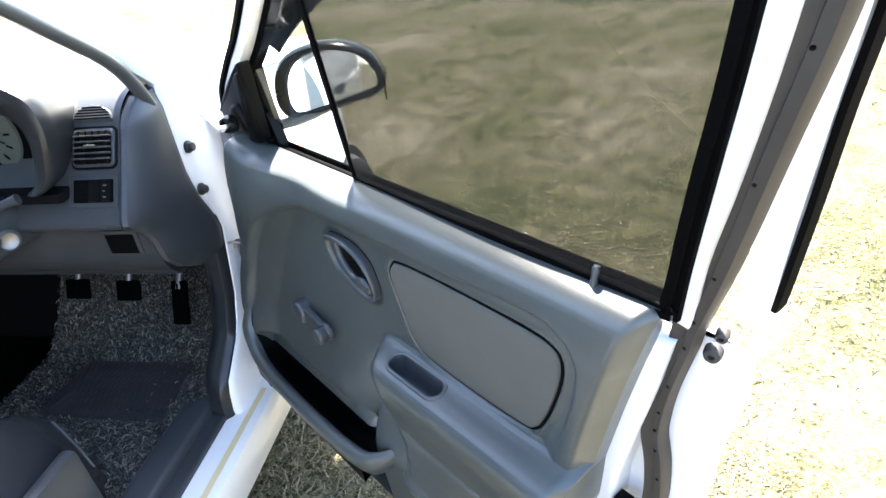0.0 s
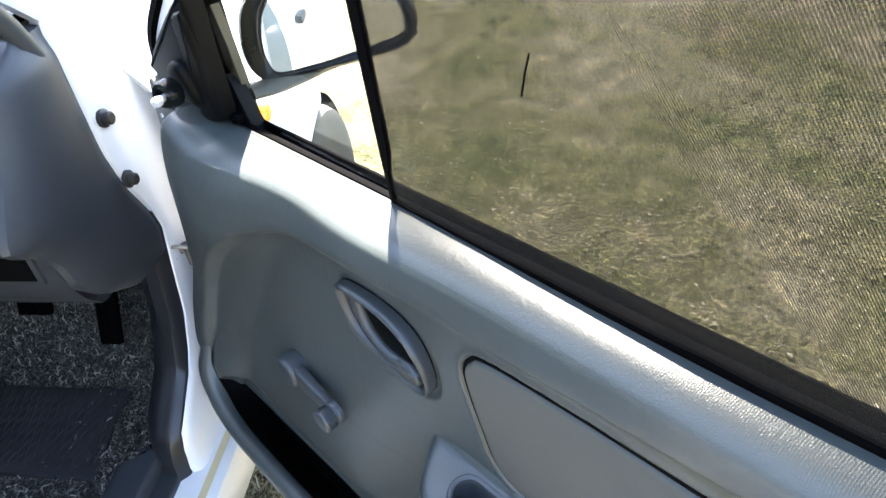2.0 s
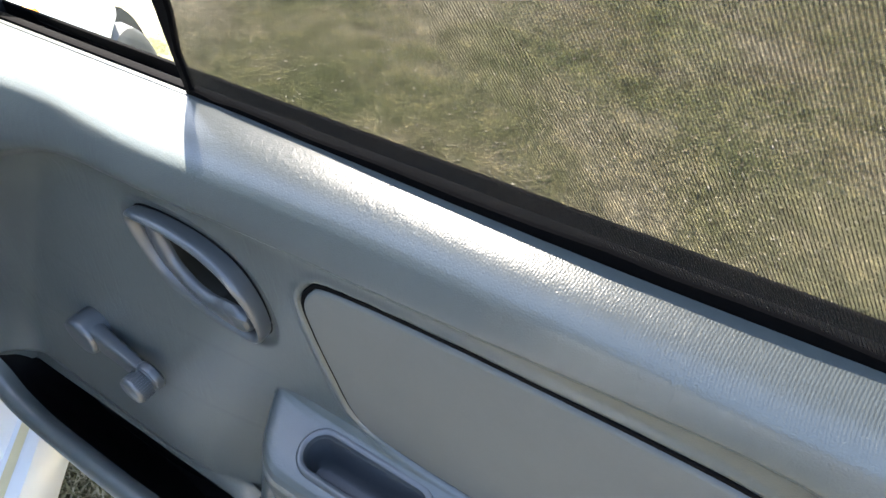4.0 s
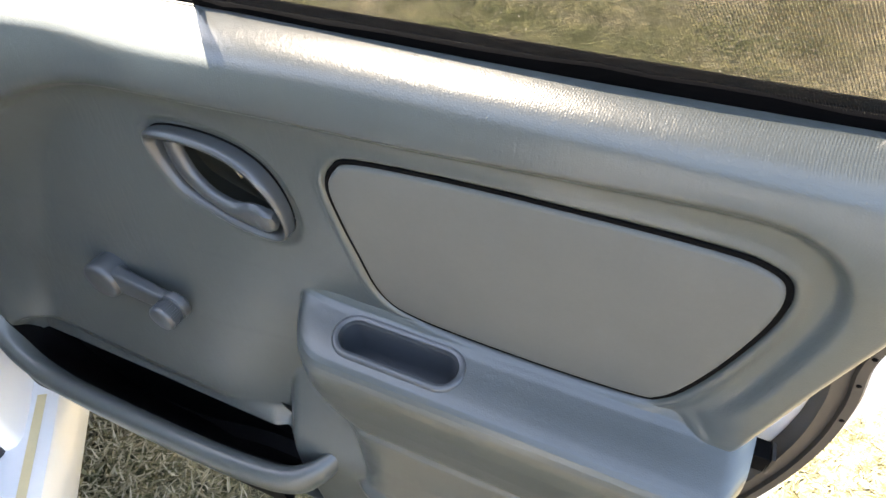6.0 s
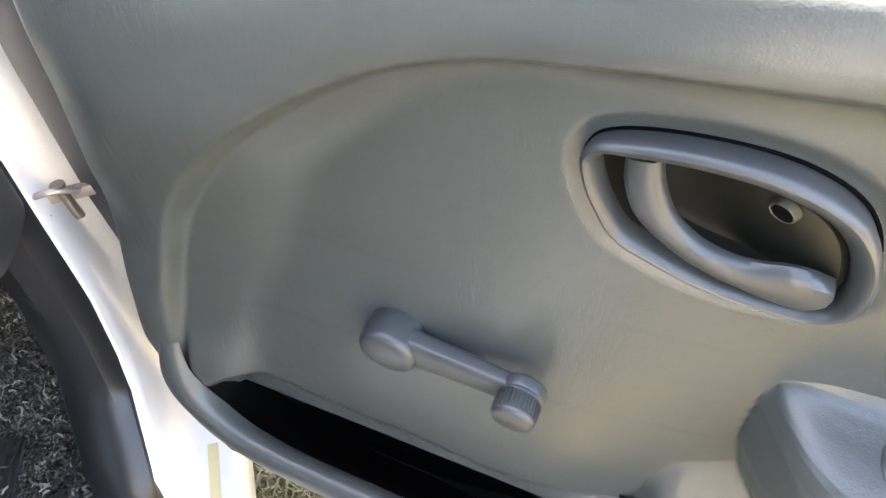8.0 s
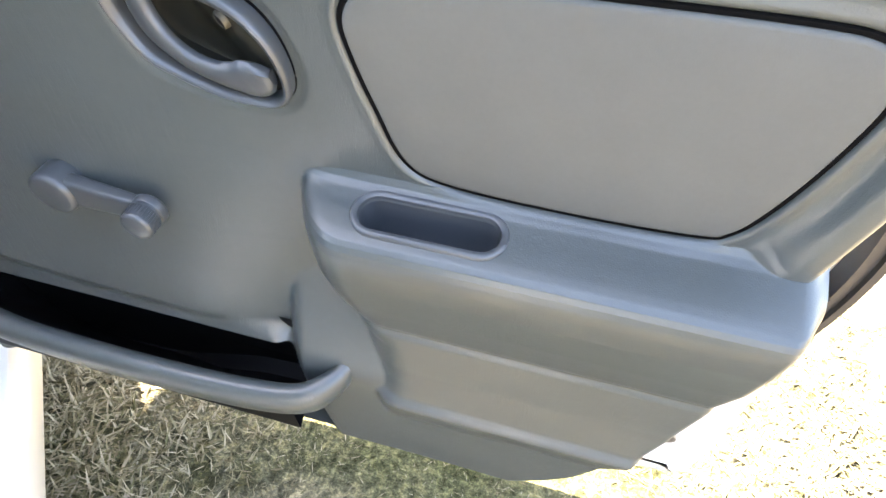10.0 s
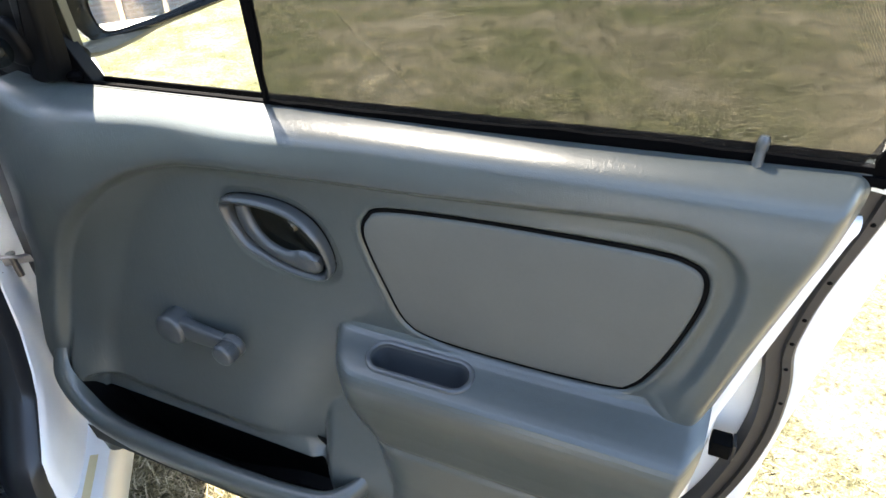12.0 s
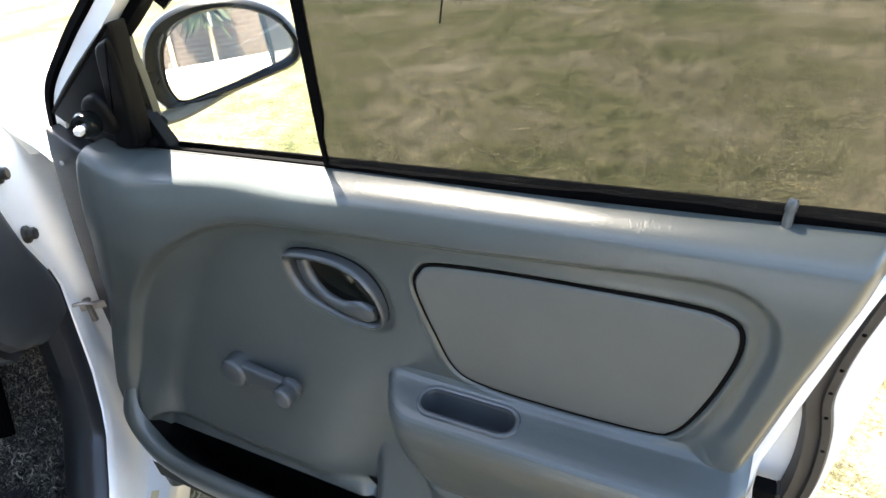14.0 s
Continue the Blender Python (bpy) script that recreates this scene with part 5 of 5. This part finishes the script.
    for cx in (-0.640, -0.775):
        lathe("dial", [(0.074, 0.0), (0.072, 0.004), (0.0, 0.004)], DIAL, hd, (cx, 0.112, 0.955), (0, -1, 0), "pale grey dial", 28)
        for k in range(11):
            a = radians(-40 + k * 26)
            box("dial_mark", (-0.0018, -0.0005, 0.046), (0.0018, 0.0005, 0.058), HOLE, hd, 0, "", Matrix.Translation((cx, 0.1072, 0.955)) @ Matrix.Rotation(a, 4, "Y"))
        box("needle", (-0.0015, -0.0005, -0.008), (0.0015, 0.0005, 0.045), BLACK, hd, 0, "", Matrix.Translation((cx, 0.1062, 0.955)) @ Matrix.Rotation(radians(110), 4, "Y"))
    # steering column shroud, stalk and ignition barrel
    loops = []
    for y, s in ((0.14, 1.0), (0.0, 0.95), (-0.06, 0.85), (-0.075, 0.7)):
        loops.append([(-0.665 + 0.075 * s * math.copysign(abs(math.cos(a)) ** 0.6, math.cos(a)), y, 0.805 + 0.055 * s * math.copysign(abs(math.sin(a)) ** 0.6, math.sin(a))) for a in np.linspace(0, 2 * math.pi, 20, endpoint=False)])
    col = rings("column_shroud", loops, DASH, dash, "grey steering column shroud")
    tube("stalk", [(-0.62, 0.0, 0.845), (-0.57, 0.02, 0.862), (-0.545, 0.03, 0.868)], [0.006, 0.007, 0.010], PLASTIC, col, "light stalk", 12)
    lathe("ignition_barrel", [(0.019, 0.0), (0.019, 0.008), (0.015, 0.012), (0.012, 0.010), (0.0, 0.010)], STEEL, col, (-0.595, 0.02, 0.795), (0.75, -0.6, 0.1), "metal ignition lock", 20)
    return dash


build_dash()


# pedals
def build_pedal(x, y, z, w, h, name, label):
    pad = box(name, (x - w / 2, y - 0.008, z - h / 2), (x + w / 2, y + 0.006, z + h / 2), DARK_RUBBER, car, 0.004, label, Matrix.Translation((x, y, z)) @ Matrix.Rotation(radians(-25), 4, "X") @ Matrix.Translation((-x, -y, -z)))
    n = max(2, int(w / 0.013))
    for k in range(n):
        px = x - w / 2 + (k + 0.5) * w / n
        box("pedal_rib", (px - 0.0028, y - 0.0125, z - h / 2 + 0.006), (px + 0.0028, y - 0.0075, z + h / 2 - 0.006), DARK_RUBBER, pad, 0.001, "", Matrix.Translation((x, y, z)) @ Matrix.Rotation(radians(-25), 4, "X") @ Matrix.Translation((-x, -y, -z)))
    tube("pedal_arm", [(x, y + 0.01, z + h * 0.3), (x, y + 0.06, z + 0.10), (x, y + 0.10, z + 0.25)], 0.008, STEEL, pad)


build_pedal(-0.570, 0.335, 0.425, 0.040, 0.110, "accelerator_pedal", "black ribbed accelerator pedal")
build_pedal(-0.695, 0.330, 0.465, 0.062, 0.050, "brake_pedal", "black rubber brake pedal")
build_pedal(-0.835, 0.330, 0.470, 0.062, 0.050, "clutch_pedal", "black rubber clutch pedal")

# coil mat on the floor, with a heel pad
mat_thing = empty("floor_mat", CAR, label="grey looped coil floor mat with a ribbed rubber heel pad", category="floor mat")


def mat_fn(u, v):
    x = -1.02 + 0.57 * u
    y = -0.75 + 1.30 * v
    z = 0.252 + 0.30 * max(0, (y - 0.30) / 0.25) ** 1.5 + 0.006 * math.sin(9 * x) * math.sin(7 * y) + 0.045 * max(0, (u - 0.86) / 0.14) ** 2
    return (x, y, z)


sheet("mat_pad", mat_fn, 40, 70, CARPET, "grey coil pile", mat_thing)


def build_coils():
    """Loops of the coil mat standing up from the pile."""
    rnd = random.Random(7)
    verts, faces = [], []
    for _ in range(22000):
        u, v = rnd.random(), 0.38 + 0.62 * rnd.random()
        x, y, z = mat_fn(u, v)
        if -0.90 < x < -0.55 and 0.09 < y < 0.31 and rnd.random() < 0.93:
            continue
        a, b = rnd.random() * 6.28, rnd.random() * 6.28
        r = 0.004 + 0.004 * rnd.random()
        w = 0.0011
        k = len(verts)
        for s in range(5):
            t = math.pi * s / 4
            px, py, pz = x + r * math.cos(t) * math.cos(a), y + r * math.cos(t) * math.sin(a), z + 0.0015 + r * math.sin(t) * 0.9
            verts += [(px - w * math.sin(a), py + w * math.cos(a), pz), (px + w * math.sin(a), py - w * math.cos(a), pz + w)]
        faces += [(k + 2 * s, k + 2 * s + 1, k + 2 * s + 3, k + 2 * s + 2) for s in range(4)]
    ob = raw("coil_fibre", verts, faces, COIL, mat_thing, "", False)
    tagged(ob, kind="stuff")


COIL = Mat("coil_fibre", (0.12, 0.12, 0.125), 0.55)
COIL.base(COIL.ramp(COIL.t.nodes.new("ShaderNodeNewGeometry").outputs["Random Per Island"], [(0.0, (0.012, 0.011, 0.009)), (0.5, (0.042, 0.039, 0.033)), (0.82, (0.20, 0.185, 0.155)), (1.0, (0.50, 0.46, 0.39))]))
build_coils()
plate("heel_pad", [(-0.885, 0.115), (-0.54, 0.100), (-0.580, 0.298), (-0.87, 0.298)], 0.250, 0.262, HEEL, mat_thing, "dark rubber heel pad", bevel=0.004, place=lambda p, d: (p[0], p[1], d))
for k in range(20):
    x = -0.862 + k * 0.0152
    tube("heel_rib", [(x, 0.125, 0.2625), (min(x + 0.05, -0.565), 0.285, 0.2625)], 0.0022, HEEL, mat_thing, "", 6)
    tube("heel_rib", [(min(x + 0.05, -0.565), 0.125, 0.2625), (x, 0.285, 0.2625)], 0.0022, HEEL, mat_thing, "", 6)



# driver's seat cushion, its front corner inside the opening
def build_seat():
    seat = empty("driver_seat", CAR, label="black leather driver's seat with grey side base", category="car seat")
    def cushion(u, v):
        x = -0.97 + 0.47 * u
        y = -0.62 + 0.52 * v
        s = abs(2 * u - 1)
        e = max(0, (v - 0.72) / 0.28)
        z = 0.548 + 0.02 * v - 0.10 * e ** 2.4 - 0.09 * max(0, (s - 0.62) / 0.38) ** 2.6 + 0.018 * math.exp(-((s - 0.72) / 0.1) ** 2)
        return (x + 0.02 * (0.5 - u) * e, y - 0.06 * max(0, s - 0.6) ** 1.5 * 3 * 0.5, z)
    sheet("cushion", cushion, 40, 36, LEATHER, "black leather cushion", seat)
    rim = [cushion(i / 24, 1.0) for i in range(25)] + [cushion(1.0, 1 - i / 24) for i in range(1, 25)]
    sides = [rim, [(p[0] + 0.004 * (1 if i > 12 else 0), p[1] + 0.006, p[2] - 0.03) for i, p in enumerate(rim)], [(p[0] - 0.006 * (i > 24), p[1] - 0.005, 0.33) for i, p in enumerate(rim)], [(p[0] - 0.02 * (i > 24), p[1] - 0.02, 0.27) for i, p in enumerate(rim)]]
    rings("cushion_side", sides, LEATHER, seat, "black leather side", closed=False)
    tube("piping", rim, 0.004, LEATHER, seat, "seam piping", 8)
    box("seat_base", (-0.498, -0.62, 0.25), (-0.468, -0.165, 0.485), PLASTIC, seat, 0.012, "grey plastic seat base cover")
    def back(u, v):
        x = -0.97 + 0.47 * u
        s = abs(2 * u - 1)
        return (x, -0.60 - 0.16 * v + 0.05 * max(0, (s - 0.6) / 0.4) ** 1.5, 0.50 + 0.58 * v)
    sheet("backrest", back, 16, 16, LEATHER, "black leather backrest", seat)


build_seat()


# ---- garden behind the car, seen in the mirror ----
def build_garden():
    place = pose(4.6, -6.9, 0, 0, 0, 40)
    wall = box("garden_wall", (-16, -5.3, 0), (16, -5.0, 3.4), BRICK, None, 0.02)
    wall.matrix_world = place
    tagged(wall, "old brown brick garden wall with pale joints, coloured dark for tree shade", "garden wall", kind="structure")
    kerb = box("garden_path", (-16, -4.3, -0.05), (16, -1.9, 0.05), CONCRETE, None, 0.02)
    kerb.matrix_world = place
    tagged(kerb, "pale concrete path along the garden wall", "path", kind="structure")
    rnd = random.Random(3)
    def plant(x, y, h, spread, leaves, long, name, label):
        top = empty(name, place @ pose(x, y, 0), label=label, category="plant", group="plants along the wall")
        path = spline([(0, 0, -0.03), (0.03, 0.02, h * 0.5), (-0.02, 0.04, h)], 4)
        tube("trunk", path, list(np.linspace(0.05, 0.025, len(path))), BARK, top, "thin bare trunk", 8)
        verts, faces = [], []
        for _ in range(leaves * 3):
            a, el = rnd.random() * 6.28, rnd.uniform(-0.6, 1.2)
            z0 = h * rnd.uniform(0.55, 1.0)
            ln = long * rnd.uniform(0.3, 0.75)
            wd = ln * 0.10
            ca, sa = math.cos(a), math.sin(a)
            r0 = spread * rnd.random()
            k = len(verts)
            for s in range(4):
                t = s / 3
                rr = r0 + ln * t * math.cos(el) * 0.9
                zz = z0 + ln * (t * math.sin(el) - 0.55 * t * t)
                w = wd * math.sin(math.pi * (0.12 + 0.85 * t))
                verts += [(rr * ca - w * sa, rr * sa + w * ca, zz), (rr * ca + w * sa, rr * sa - w * ca, zz + 0.02)]
            faces += [(k + 2 * s, k + 2 * s + 1, k + 2 * s + 3, k + 2 * s + 2) for s in range(3)]
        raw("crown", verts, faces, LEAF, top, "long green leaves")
    for x, h, n, ln in ((-4.6, 2.3, 80, 0.6), (-2.9, 1.4, 70, 0.5), (-1.2, 2.2, 80, 0.6), (0.0, 1.1, 140, 0.30), (0.55, 0.95, 160, 0.30), (1.15, 2.4, 60, 0.5), (1.95, 1.7, 190, 0.75), (3.6, 2.0, 90, 0.6), (5.0, 1.5, 80, 0.6)):
        plant(x, -4.65 + rnd.uniform(-0.15, 0.1), h, 0.18, n, ln, "garden_plant", "leafy garden plant on a thin trunk by the wall")


build_garden()


# ---- lawn detail ----
def build_blades():
    rnd = random.Random(11)
    verts, faces = [], []
    def blade(x, y, h, lie):
        a = rnd.random() * 6.28
        ca, sa = math.cos(a), math.sin(a)
        w = 0.0012 + 0.001 * rnd.random()
        k = len(verts)
        verts.extend([(x - w * sa, y + w * ca, 0.0), (x + w * sa, y - w * ca, 0.0), (x + lie * h * 0.5 * ca - w * sa, y + lie * h * 0.5 * sa + w * ca, h * 0.6), (x + lie * h * 1.2 * ca, y + lie * h * 1.2 * sa, h)])
        faces.append((k, k + 1, k + 2))
        faces.append((k + 1, k + 3, k + 2))
    for _ in range(52000):
        x, y = rnd.uniform(-0.6, 1.1), rnd.uniform(-0.45, 0.75)
        blade(x, y, rnd.uniform(0.004, 0.016), rnd.uniform(0.6, 3.0))
    for _ in range(60000):
        x, y = rnd.uniform(-0.6, 4.0), rnd.uniform(-0.4, 4.5)
        if noise.noise((x * 1.7, y * 1.7, 0)) + rnd.uniform(-0.25, 0.25) > -0.05:
            blade(x, y, rnd.uniform(0.005, 0.018), rnd.uniform(0.5, 2.5))
    ob = raw("grass", verts, faces, BLADE, None, "", False)
    tagged(ob, "short dry grass blades scattered over the lawn", "grass", kind="stuff")


build_blades()


def build_stones():
    rnd = random.Random(5)
    verts, faces = [], []
    for _ in range(9000):
        x, y = rnd.uniform(-1.5, 4.5), 0.2 + 6.0 * rnd.random() ** 1.6
        r = rnd.choice((0.002, 0.003, 0.003, 0.004, 0.004, 0.006)) * rnd.uniform(0.7, 1.2)
        k = len(verts)
        for s in range(6):
            a = 6.28 * s / 6
            verts.append((x + r * rnd.uniform(0.7, 1.2) * math.cos(a), y + r * rnd.uniform(0.7, 1.2) * math.sin(a), 0.004))
        verts += [(x + r * 0.3, y, r * 0.7), (x - r * 0.3, y + r * 0.2, r * 0.75)]
        faces += [(k + s, k + (s + 1) % 6, k + 6 + (s > 2)) for s in range(6)]
        faces += [(k + 3, k + 7, k + 6), (k, k + 6, k + 7)]
    ob = raw("pebbles", verts, faces, STONE, None, "", True)
    tagged(ob, "pale pebbles and dry leaf litter on the lawn", "pebbles", kind="stuff")


build_stones()
